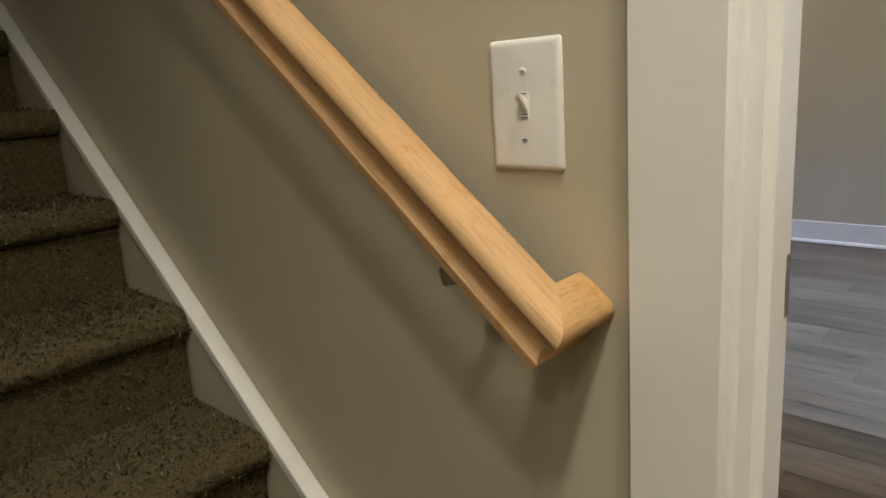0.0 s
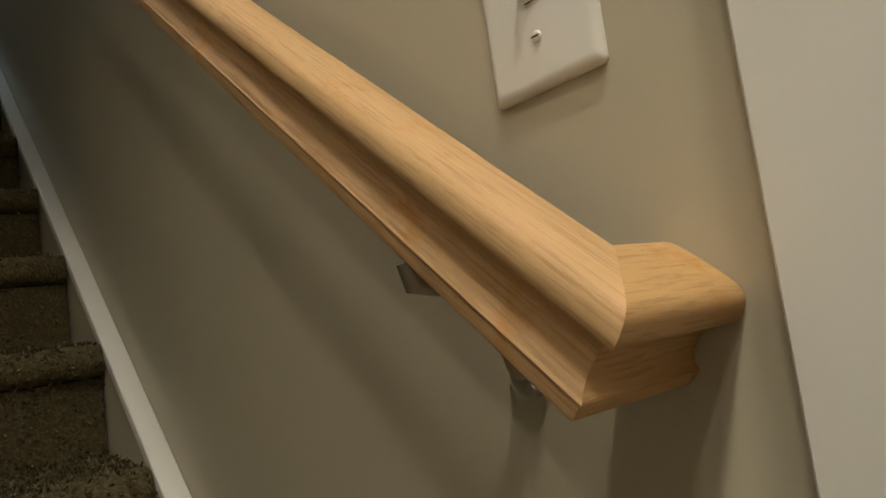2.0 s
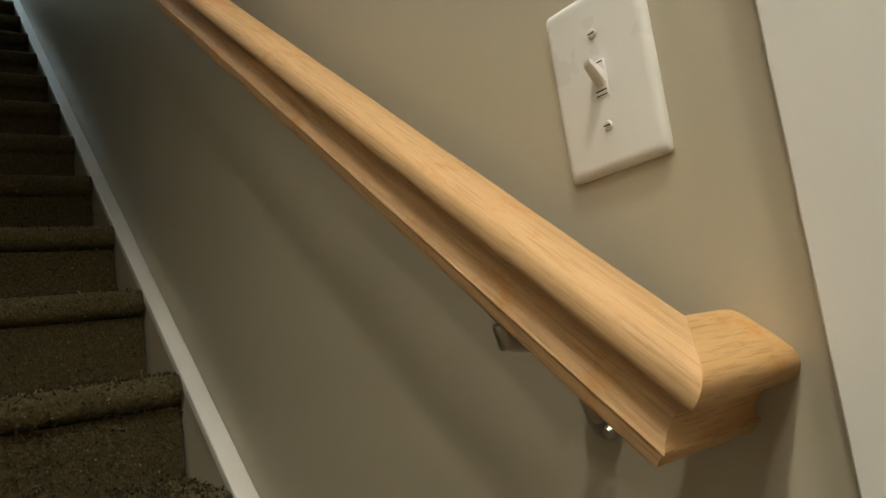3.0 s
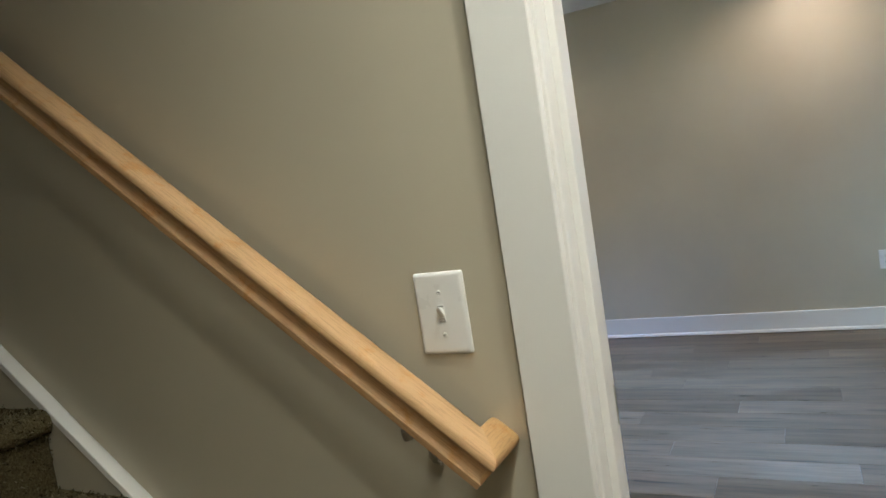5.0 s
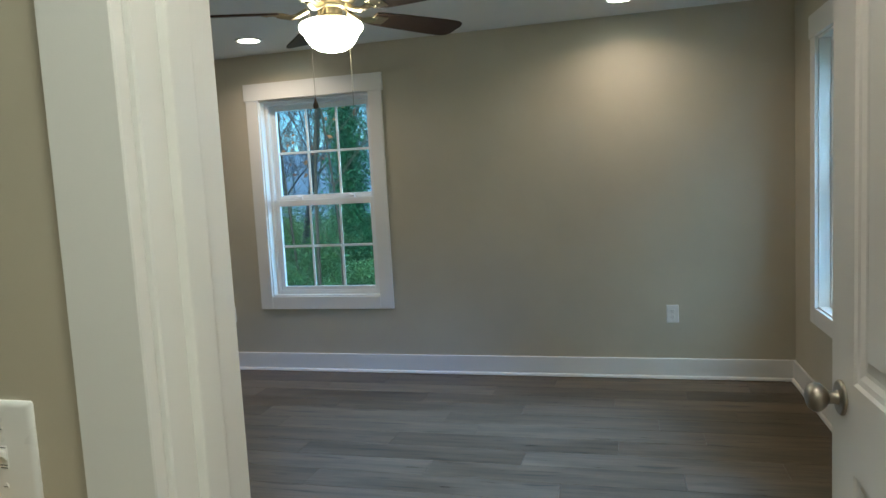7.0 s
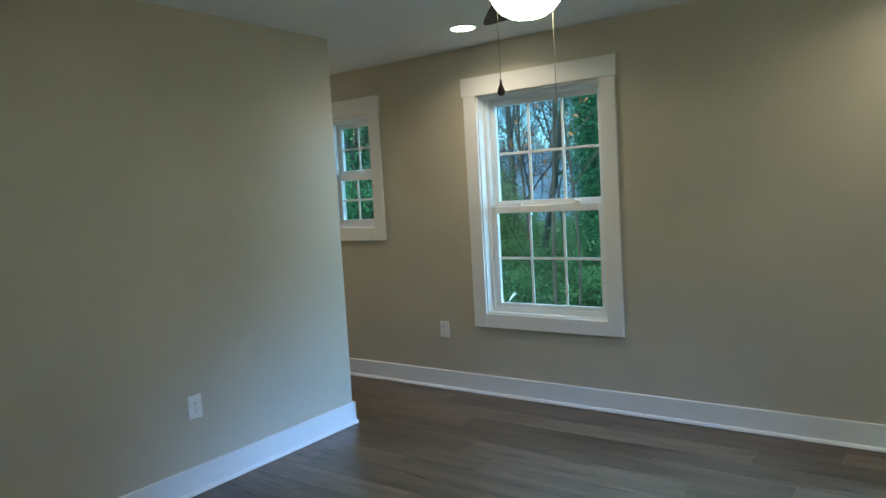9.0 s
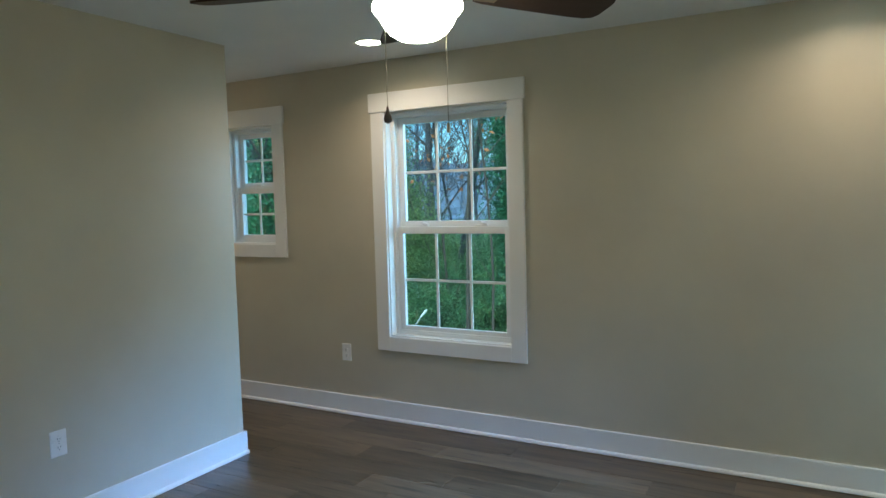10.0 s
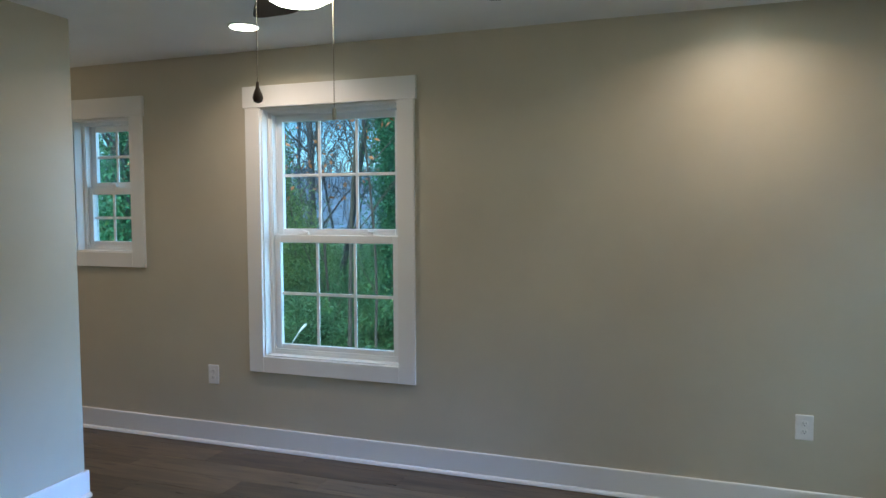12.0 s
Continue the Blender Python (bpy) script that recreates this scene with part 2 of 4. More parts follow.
# ---- mesh helpers ----
def box(bm, x0, x1, y0, y1, z0, z1, bevel=0.0, seg=1):
    vs = bmesh.ops.create_cube(bm, size=1.0)["verts"]
    for v in vs:
        v.co = Vector((x0 + (v.co.x + 0.5) * (x1 - x0), y0 + (v.co.y + 0.5) * (y1 - y0), z0 + (v.co.z + 0.5) * (z1 - z0)))
    if bevel:
        es = {e for v in vs for e in v.link_edges}
        bmesh.ops.bevel(bm, geom=list(es), offset=bevel, segments=seg, affect="EDGES", profile=0.6)
    return vs


def one_box(*a, **k):
    bm = bmesh.new()
    box(bm, *a, **k)
    return bm


def lathe(profile, seg=28, bm=None, centre=(0, 0, 0)):
    """Turns (radius, height) points round the z axis."""
    bm = bm or bmesh.new()
    rings = []
    for r, z in profile:
        if r < 1e-5:
            rings.append([bm.verts.new((centre[0], centre[1], centre[2] + z))])
        else:
            rings.append([bm.verts.new((centre[0] + r * math.cos(2 * math.pi * i / seg), centre[1] + r * math.sin(2 * math.pi * i / seg), centre[2] + z)) for i in range(seg)])
    for a, b in zip(rings, rings[1:]):
        for i in range(seg):
            j = (i + 1) % seg
            f = [a[i % len(a)], a[j % len(a)], b[j % len(b)], b[i % len(b)]]
            f = list(dict.fromkeys(f))
            if len(f) > 2:
                bm.faces.new(f)
    return bm


def tube(bm, pts, radii, seg=8):
    """A round bar through the points, closed at both ends."""
    pts = [Vector(p) for p in pts]
    rings = []
    side = None
    for i, p in enumerate(pts):
        d = (pts[min(i + 1, len(pts) - 1)] - pts[max(i - 1, 0)]).normalized()
        if side is None:
            side = d.orthogonal().normalized()
        side = (side - d * side.dot(d)).normalized()
        up = d.cross(side)
        r = radii[i] if hasattr(radii, "__len__") else radii
        rings.append([bm.verts.new(p + r * (math.cos(2 * math.pi * k / seg) * side + math.sin(2 * math.pi * k / seg) * up)) for k in range(seg)])
    for a, b in zip(rings, rings[1:]):
        for k in range(seg):
            bm.faces.new((a[k], a[(k + 1) % seg], b[(k + 1) % seg], b[k]))
    bm.faces.new(rings[0][::-1])
    bm.faces.new(rings[-1])
    return bm


def mesh_of(name, bm, mat, smooth=False):
    bmesh.ops.recalc_face_normals(bm, faces=bm.faces)
    me = bpy.data.meshes.new(name)
    bm.to_mesh(me)
    bm.free()
    me.materials.append(mat)
    if smooth:
        me.shade_smooth()
        me.set_sharp_from_angle(angle=radians(38))
    return me


def part(name, bm, mat, parent=None, label="", smooth=False):
    ob = new(name, mesh_of(name, bm, mat, smooth))
    ob.parent = parent
    return tagged(ob, label)


def structure(name, bm, mat, label):
    return tagged(part(name, bm, mat), label, kind="structure")


def thing(name, label, category, m=None, group="", kind=""):
    ob = tagged(new(name), label, category, group, kind)
    ob.empty_display_size = 0.1
    if m is not None:
        ob.matrix_basis = m
    return ob


# ---- the plan ----
YA = 4.262          # window wall, room face
XB = 1.708          # side wall with the third window
XP, YP = -2.517, 3.357   # free corner of the partition
WT = 0.119          # inner wall thickness
X_IN, X_OUT = 0.252, 1.066   # clear door opening
DOOR_H = 2.04
X_END = -4.6
HALL_Y1, HALL_X1 = -2.3, 1.95
UP = 5.1
RISE, RUN = 0.168, 0.2045
NOSE_X, NOSE_Z = 0.1885, 0.186
STEPS = 16
STAIR_Y = -0.98

W1 = (-2.022, -1.119, 0.584, 2.096)
W2 = (-3.495, -3.0, 1.205, 2.09)
W3 = (2.82, 3.723, 0.584, 2.096)
W4 = (1.82, 2.723, 0.584, 2.096)


def wall_with_holes(u0, u1, z0, z1, holes, place):
    """Boxes round the holes (u0, u1, z0, z1), sorted by u; place(u0, u1, z0, z1) adds one."""
    at = u0
    for a, b, c, d in holes:
        place(at, a, z0, z1)
        if c > z0:
            place(a, b, z0, c)
        place(a, b, d, z1)
        at = b
    place(at, u1, z0, z1)


bm = bmesh.new()
wall_with_holes(X_END - 0.15, XB + 0.15, -0.3, CEIL + 0.3, [W2, W1], lambda a, b, c, d: box(bm, a, b, YA, YA + 0.15, c, d))
structure("wall_north", bm, PAINT, "greige painted wall with two white windows")
bm = bmesh.new()
wall_with_holes(WT, YA, -0.3, CEIL + 0.3, [W4, W3], lambda a, b, c, d: box(bm, XB, XB + 0.15, a, b, c, d))
structure("wall_east", bm, PAINT, "greige painted side wall with a window")
bm = bmesh.new()
wall_with_holes(X_END - 0.15, HALL_X1 + 0.1, -0.3, UP, [(X_IN - 0.018, X_OUT + 0.018, -0.3, DOOR_H + 0.018)], lambda a, b, c, d: box(bm, a, b, 0, WT, c, d))
structure("wall_stair", bm, PAINT, "greige painted wall between stairs and room")
structure("partition", one_box(XP - 0.12, XP, WT, YP, 0, CEIL), PAINT, "greige partition wall with a free corner")
structure("wall_alcove", one_box(X_END, XP - 0.12, YP - 0.12, YP, 0, CEIL), PAINT, "greige wall of the alcove")
structure("wall_west", one_box(X_END - 0.15, X_END, YP - 0.12, YA, 0, CEIL), PAINT, "greige end wall of the alcove")
structure("wall_stair_outer", one_box(X_END - 0.15, 0.12, STAIR_Y - 0.12, STAIR_Y, 0, UP), PAINT, "greige outer wall of the stairwell")
structure("wall_hall_south", one_box(0, HALL_X1 + 0.1, HALL_Y1 - 0.1, HALL_Y1, 0, CEIL), PAINT, "greige hall wall")
structure("wall_hall_east", one_box(HALL_X1, HALL_X1 + 0.1, HALL_Y1, 0, 0, CEIL), PAINT, "greige hall wall")
structure("wall_hall_west", one_box(0, 0.12, HALL_Y1, STAIR_Y - 0.12, 0, CEIL), PAINT, "greige hall wall")
structure("wall_stair_head", one_box(X_END - 0.15, X_END, STAIR_Y, 0, 0, UP), PAINT, "greige wall at the head of the stairs")
structure("ceiling", one_box(X_END, XB, WT, YA, CEIL, CEIL + 0.2), CEILING, "flat white ceiling")
structure("ceiling_hall", one_box(-0.75, HALL_X1, HALL_Y1, 0, CEIL, CEIL + 0.25), CEILING, "flat white hall ceiling")
structure("ceiling_upper", one_box(X_END, -0.6, STAIR_Y, 0, UP - 0.05, UP + 0.1), CEILING, "flat white ceiling over the stairs")
structure("wall_stair_drop", one_box(-0.87, -0.75, STAIR_Y, 0, CEIL, UP), PAINT, "greige wall above the hall ceiling")

floor = structure("floor", one_box(X_END, XB, 0, YA, -0.12, -0.006), SLOT, "grey-brown vinyl plank floor")
hall_floor = structure("floor_hall", one_box(0.0, HALL_X1, HALL_Y1, 0, -0.12, 0.0), PLANK, "grey-brown hall floor")


# ---- skirting, casing, door ----
def base_profile(length):
    """Flat board with an eased top and a quarter-round shoe; runs along x, the wall behind at y = 0."""
    pts = [(0, 0.004), (0, 0.138), (-0.004, 0.142), (-0.013, 0.142), (-0.016, 0.138), (-0.016, 0.024), (-0.021, 0.0225), (-0.026, 0.019), (-0.0295, 0.013), (-0.031, 0.004)]
    bm = bmesh.new()
    a, b = ([bm.verts.new((x, y, z)) for y, z in pts] for x in (0, length))
    for i in range(len(pts)):
        j = (i + 1) % len(pts)
        bm.faces.new((a[i], a[j], b[j], b[i]))
    bm.faces.new(a[::-1])
    bm.faces.new(b)
    return bm


def baseboard(p, q):
    """From p to q with the wall on the left of that way."""
    d = Vector((q[0] - p[0], q[1] - p[1], 0))
    ob = structure("baseboard", base_profile(d.length), WHITE, "white painted baseboard with shoe moulding")
    ob.matrix_basis = pose(p[0], p[1], 0, 0, 0, math.degrees(math.atan2(d.y, d.x)))


baseboard((X_END, YA), (XB - 0.001, YA))
baseboard((XB, YA), (XB, WT))
baseboard((XP, WT), (XP, YP + 0.016))
baseboard((XP + 0.016, YP), (X_END, YP))
baseboard((XB, WT), (X_OUT + 0.089, WT))
baseboard((0.166, WT), (XP, WT))

door_frame = thing("door_1", "white panelled door standing open into the room", "door", kind="structure")
for y0, y1, nm in ((-0.018, -0.0005, "casing"), (WT + 0.0005, WT + 0.018, "casing")):
    part(nm, one_box(0.167, X_IN - 0.006, y0, y1, 0.0, DOOR_H + 0.006, bevel=0.0015), WHITE, door_frame)
    part(nm, one_box(X_OUT + 0.006, X_OUT + 0.088, y0, y1, 0.0, DOOR_H + 0.006, bevel=0.0015), WHITE, door_frame)
    part("head_casing", one_box(X_IN - 0.1, X_OUT + 0.1, y0 - 0.002, y1 + 0.002, DOOR_H + 0.007, DOOR_H + 0.137, bevel=0.0015), WHITE, door_frame)
part("jamb", one_box(X_IN - 0.0175, X_IN, 0.0, WT, 0.0, DOOR_H, bevel=0.002), WHITE, door_frame)
part("jamb", one_box(X_OUT, X_OUT + 0.0175, 0.0, WT, 0.0, DOOR_H, bevel=0.002), WHITE, door_frame)
part("jamb", one_box(X_IN - 0.0175, X_OUT + 0.0175, 0.0, WT, DOOR_H + 0.0005, DOOR_H + 0.0175), WHITE, door_frame)
part("door_stop", one_box(X_IN - 0.002, X_IN + 0.011, 0.036, 0.074, 0.0, DOOR_H - 0.012, bevel=0.003, seg=2), WHITE, door_frame)
part("door_stop", one_box(X_OUT - 0.011, X_OUT + 0.002, 0.036, 0.074, 0.0, DOOR_H - 0.012, bevel=0.003, seg=2), WHITE, door_frame)
part("door_stop", one_box(X_IN, X_OUT, 0.036, 0.074, DOOR_H - 0.0115, DOOR_H - 0.0005, bevel=0.003, seg=2), WHITE, door_frame)
strike = part("strike_plate", one_box(X_IN + 0.0005, X_IN + 0.0025, 0.078, 0.111, 0.966, 1.024, bevel=0.0006), NICKEL, door_frame, "satin nickel strike plate")
part("strike_hole", one_box(X_IN + 0.0026, X_IN + 0.0032, 0.087, 0.099, 0.980, 1.010), SLOT, strike)


def panel_door(width, height, thick):
    """Two raised panels; hinge edge at the origin, the leaf along +x, its faces at y = 0 and -thick."""
    stile, panels = 0.122, ((0.24, 0.845), (1.01, height - 0.125))
    bm = bmesh.new()
    box(bm, 0, stile, -thick, 0, 0, height)
    box(bm, width - stile, width, -thick, 0, 0, height)
    last = 0.0
    for a, b in panels:
        box(bm, stile, width - stile, -thick, 0, last, a)
        last = b
    box(bm, stile, width - stile, -thick, 0, last, height)
    for a, b in panels:
        steps = [(0.0, 0.0), (0.006, 0.004), (0.016, 0.0055), (0.026, 0.010), (0.034, 0.010), (0.058, 0.004)]
        for s in (0, 1):
            rings = []
            for i, d in steps:
                y = -d if s == 0 else -thick + d
                rings.append([bm.verts.new(c) for c in ((stile + i, y, a + i), (width - stile - i, y, a + i), (width - stile - i, y, b - i), (stile + i, y, b - i))])
            for p, q in zip(rings, rings[1:]):
                for k in range(4):
                    bm.faces.new((p[k], p[(k + 1) % 4], q[(k + 1) % 4], q[k]))
            bm.faces.new(rings[-1])
    return bm


LEAF_W, LEAF_T = 0.803, 0.035
leaf = part("door_leaf", panel_door(LEAF_W, DOOR_H - 0.014, LEAF_T), WHITE, door_frame, "white two-panel door leaf")
leaf.matrix_basis = pose(X_OUT - 0.003, WT - 0.004, 0.009, 0, 0, DOOR_TURN) 
KNOB = [(0.0, 0.062), (0.012, 0.0615), (0.021, 0.058), (0.0265, 0.05), (0.0275, 0.043), (0.0255, 0.036), (0.019, 0.029), (0.0125, 0.024), (0.0115, 0.012), (0.014, 0.008), (0.03, 0.007), (0.033, 0.004), (0.033, 0.0)]
for side in (1, -1):
    k = part("door_handle", lathe(KNOB, 28), NICKEL, leaf, "satin nickel round door knob", True)
    k.matrix_basis = pose(LEAF_W - 0.06, 0.0005 if side > 0 else -LEAF_T - 0.0005, 0.968, -90 * side)
part("latch", one_box(LEAF_W + 0.0005, LEAF_W + 0.002, -0.03, -0.006, 0.943, 0.993), NICKEL, leaf)
for hz in (0.2, 1.02, 1.82):
    bm = bmesh.new()
    tube(bm, [(X_OUT + 0.001, WT + 0.006, hz), (X_OUT + 0.001, WT + 0.006, hz + 0.09)], 0.006, 10)
    part("hinge", bm, NICKEL, door_frame, "", True)


# ---- windows ----
def window(name, m, width, z0, z1, cols, rows, locks, label):
    """Double-hung window with flat casing. Local: x along the wall from the opening's left edge, y outwards, z up."""
    w = thing(name, label, "window", m, kind="structure")
    c, cl, cr = 0.097, (0.048 if name == "window_4" else 0.097), (0.048 if name == "window_3" else 0.097)
    part("side_casing", one_box(-cl, 0.004, -0.019, -0.0005, z0 - 0.092, z1 + 0.002, bevel=0.0015), WHITE, w)
    part("side_casing", one_box(width - 0.004, width + cr, -0.019, -0.0005, z0 - 0.092, z1 + 0.002, bevel=0.0015), WHITE, w)
    part("bottom_casing", one_box(0.0045, width - 0.0045, -0.019, -0.0005, z0 - 0.092, z0 + 0.004, bevel=0.0015), WHITE, w)
    part("head_casing", one_box(-cl - (0.013 if cl > 0.05 else 0), width + cr + (0.013 if cr > 0.05 else 0), -0.024, -0.0005, z1 + 0.0025, z1 + 0.129, bevel=0.0015), WHITE, w)
    t = 0.012
    bm = bmesh.new()
    box(bm, 0.0, t, 0, 0.06, z0, z1)
    box(bm, width - t, width, 0, 0.06, z0, z1)
    box(bm, t, width - t, 0, 0.06, z0, z0 + t)
    box(bm, t, width - t, 0, 0.06, z1 - t, z1)
    part("jamb_lining", bm, WHITE, w)
    f = 0.032
    bm = bmesh.new()
    for a, b in ((0.0, f), (width - f, width)):
        box(bm, a, b, 0.061, 0.168, z0, z1, bevel=0.002)
        inner = f - 0.001 if a == 0 else width - f - 0.007
        for y in (0.066, 0.111, 0.153):
            box(bm, inner, inner + 0.008, y, y + 0.006, z0 + f, z1 - f)
    box(bm, f, width - f, 0.061, 0.168, z0, z0 + f, bevel=0.002)
    box(bm, f, width - f, 0.061, 0.168, z1 - f, z1, bevel=0.002)
    box(bm, f, width - f, 0.061, 0.07, z0 + f - 0.001, z0 + f + 0.012)
    part("window_frame", bm, VINYL, w, "white vinyl window frame")
    mid = (z0 + z1) / 2 - 0.008
    st = 0.040
    for nm, ya, yb, a, b, bot, top in (("upper_sash", 0.120, 0.150, mid - 0.010, z1 - f - 0.002, 0.047, 0.038), ("lower_sash", 0.078, 0.108, z0 + f + 0.002, mid, 0.037, 0.047)):
        x0, x1 = f + 0.003, width - f - 0.003
        bm = bmesh.new()
        box(bm, x0, x0 + st, ya, yb, a, b, bevel=0.002)
        box(bm, x1 - st, x1, ya, yb, a, b, bevel=0.002)
        box(bm, x0 + st, x1 - st, ya, yb, a, a + bot, bevel=0.002)
        box(bm, x0 + st, x1 - st, ya, yb, b - top, b, bevel=0.002)
        sash = part(nm, bm, VINYL, w, "white vinyl sash with muntin bars")
        gx0, gx1, gz0, gz1 = x0 + st, x1 - st, a + bot, b - top
        ym = (ya + yb) / 2
        mw = 0.009
        for i in range(1, cols):
            x = gx0 + (gx1 - gx0) * i / cols
            part("muntin", one_box(x - mw, x + mw, ym - 0.005, ym + 0.005, gz0, gz1, bevel=0.0015), VINYL, sash)
        for i in range(1, rows):
            z = gz0 + (gz1 - gz0) * i / rows
            for j in range(cols):
                xa, xb = gx0 + (gx1 - gx0) * j / cols + (mw if j else 0), gx0 + (gx1 - gx0) * (j + 1) / cols - (mw if j < cols - 1 else 0)
                part("muntin", one_box(xa + 0.0003, xb - 0.0003, ym - 0.005, ym + 0.005, z - mw, z + mw, bevel=0.0015), VINYL, sash)
        for i in range(cols):
            for j in range(rows):
                xa, xb = gx0 + (gx1 - gx0) * i / cols, gx0 + (gx1 - gx0) * (i + 1) / cols
                za, zb = gz0 + (gz1 - gz0) * j / rows, gz0 + (gz1 - gz0) * (j + 1) / rows
                k = mw + 0.0004
                pane = part("pane", one_box(xa + (k if i else 0.0004), xb - (k if i < cols - 1 else 0.0004), ym - 0.002, ym + 0.002, za + (k if j else 0.0004), zb - (k if j < rows - 1 else 0.0004)), GLASS, sash)
                pane.visible_shadow = False
        if nm == "lower_sash":
            for i in range(locks):
                x = width * (i + 1) / (locks + 1) if locks == 1 else width * (0.26 + 0.48 * i)
                bm = one_box(x - 0.034, x + 0.034, ya + 0.003, yb - 0.002, b + 0.0003, b + 0.013, bevel=0.004, seg=2)
                tube(bm, [(x - 0.006, ya + 0.014, b + 0.012), (x - 0.002, ya + 0.013, b + 0.021), (x + 0.036, ya + 0.003, b + 0.017)], [0.013, 0.011, 0.006], 8)
                part("sash_lock", bm, VINYL, sash, "white sash lock", True)
    return w


window("window_1", pose(W1[0], YA, 0), W1[1] - W1[0], W1[2], W1[3], 3, 2, 2, "white double-hung window with twelve panes and flat casing")
window("window_2", pose(W2[0], YA, 0), W2[1] - W2[0], W2[2], W2[3], 2, 2, 1, "small white double-hung window in the alcove")
window("window_3", pose(XB, W3[1], 0, 0, 0, -90), W3[1] - W3[0], W3[2], W3[3], 3, 2, 2, "white double-hung window in the side wall")
window("window_4", pose(XB, W4[1], 0, 0, 0, -90), W4[1] - W4[0], W4[2], W4[3], 3, 2, 2, "white double-hung window beside its twin in the side wall")


# ---- stairs ----
stairs = thing("staircase", "carpeted staircase with white skirt board", "staircase", kind="structure")
TH = math.atan(0.813)


def tread_section(j):
    """Outline (x, z) of one carpeted step: riser, rolled nose, tread."""
    x, z = NOSE_X - RUN * j, NOSE_Z + RISE * j
    r = 0.025
    pts = [(x - 0.028, z - RISE - 0.012), (x - 0.026, z - 2 * r - 0.012), (x - 0.020, z - 2 * r - 0.003)]
    for k in range(7):
        a = -math.pi / 2 + math.pi * k / 6
        pts.append((x - r + r * math.cos(a), z - r + r * math.sin(a)))
    pts += [(x - RUN * 0.5, z - 0.001), (x - RUN - 0.03, z + 0.002)]
    return pts


for j in range(STEPS):
    pts = tread_section(j)
    ys = [STAIR_Y + 0.002 + (STAIR_Y * -1 - 0.034) * k / 6 for k in range(7)]
    bm = bmesh.new()
    rows = [[bm.verts.new((px, y, pz)) for px, pz in pts] for y in ys]
    for a, b in zip(rows, rows[1:]):
        for k in range(len(pts) - 1):
            bm.faces.new((a[k], a[k + 1], b[k + 1], b[k]))
    low = [(pts[-1][0], pts[0][1])]
    for row, rev in ((rows[0], False), (rows[-1], True)):
        c = bm.verts.new((low[0][0], row[0].co.y, low[0][1]))
        bm.faces.new((row + [c])[::-1] if rev else row + [c])
    part("step", bm, CARPET, stairs, "flecked brown carpeted step", True)

SKZ = 0.338


def slope_board(x0, x1, y0, y1, top, depth, bevel=0.0015):
    bm = bmesh.new()
    s = math.tan(TH)
    a = [bm.verts.new((x, y, top - s * x + dz)) for x, dz in ((x0, 0), (x1, 0), (x1, -depth), (x0, -depth)) for y in (y0,)]
    b = [bm.verts.new((v.co.x, y1, v.co.z)) for v in a]
    for k in range(4):
        bm.faces.new((a[k], a[(k + 1) % 4], b[(k + 1) % 4], b[k]))
    bm.faces.new(a[::-1])
    bm.faces.new(b)
    bmesh.ops.bevel(bm, geom=list(bm.edges), offset=bevel, segments=1, affect="EDGES")
    return bm


part("skirt_board", slope_board(-3.0, 0.160, -0.028, -0.0006, SKZ - 0.0205, 0.34), PAINT, stairs, "greige painted skirt board")
part("skirt_cap", slope_board(-3.0, 0.160, -0.031, -0.0006, SKZ, 0.02), WHITE, stairs, "white painted cap on the skirt board")
part("skirt_board", slope_board(-3.0, 0.0, STAIR_Y + 0.0006, STAIR_Y + 0.001, SKZ, 0.34), WHITE, stairs, "white painted skirt board")
structure("floor_upper", one_box(X_END, NOSE_X - RUN * STEPS + 0.01, STAIR_Y, 0, NOSE_Z + RISE * STEPS - 0.25, NOSE_Z + RISE * (STEPS - 1) + 0.004), CARPET, "carpeted upper landing")

# twisted pile tufts on the near steps
rng = random.Random(4)
bm_v, bm_f = [], []
for j in range(2, 9):
    pts = tread_section(j)
    segs = [(Vector((a[0], a[1])), Vector((b[0], b[1]))) for a, b in zip(pts, pts[1:])]
    for a, b in segs:
        d = b - a
        nrm = Vector((-d.y, d.x)).normalized() * -1
        if nrm.x < -0.2 and nrm.y < 0.2:
            nrm = -nrm
        count = int(d.length * 0.93 * (26000 if j < 6 else 12000))
        for _ in range(count):
            t = rng.random()
            y = rng.uniform(STAIR_Y + 0.01, -0.033)
            p = Vector((a.x + d.x * t, y, a.y + d.y * t))
            up = Vector((nrm.x, 0, nrm.y))
            lean = Vector((rng.gauss(0, 1), rng.gauss(0, 1), rng.gauss(0, 1))) * 0.0026
            tip = p + up * rng.uniform(0.0018, 0.0045) + lean
            s = Vector((rng.gauss(0, 1), rng.gauss(0, 1), rng.gauss(0, 1))).normalized() * rng.uniform(0.0012, 0.0023)
            q = up.cross(s)
            i = len(bm_v)
            mid = p.lerp(tip, 0.6) + lean * 0.5
            bm_v += [p + s, p - s, mid - s * 0.9 + q * 0.3, mid + s * 0.9 + q * 0.3, tip + q * 0.4]
            bm_f += [(i, i + 1, i + 2, i + 3), (i + 3, i + 2, i + 4)]
me = bpy.data.meshes.new("carpet_pile")
me.from_pydata(bm_v, [], bm_f)
me.materials.append(CARPET)
pile = tagged(new("carpet_pile", me), "twisted brown and grey carpet pile", kind="stuff")
pile.parent = stairs

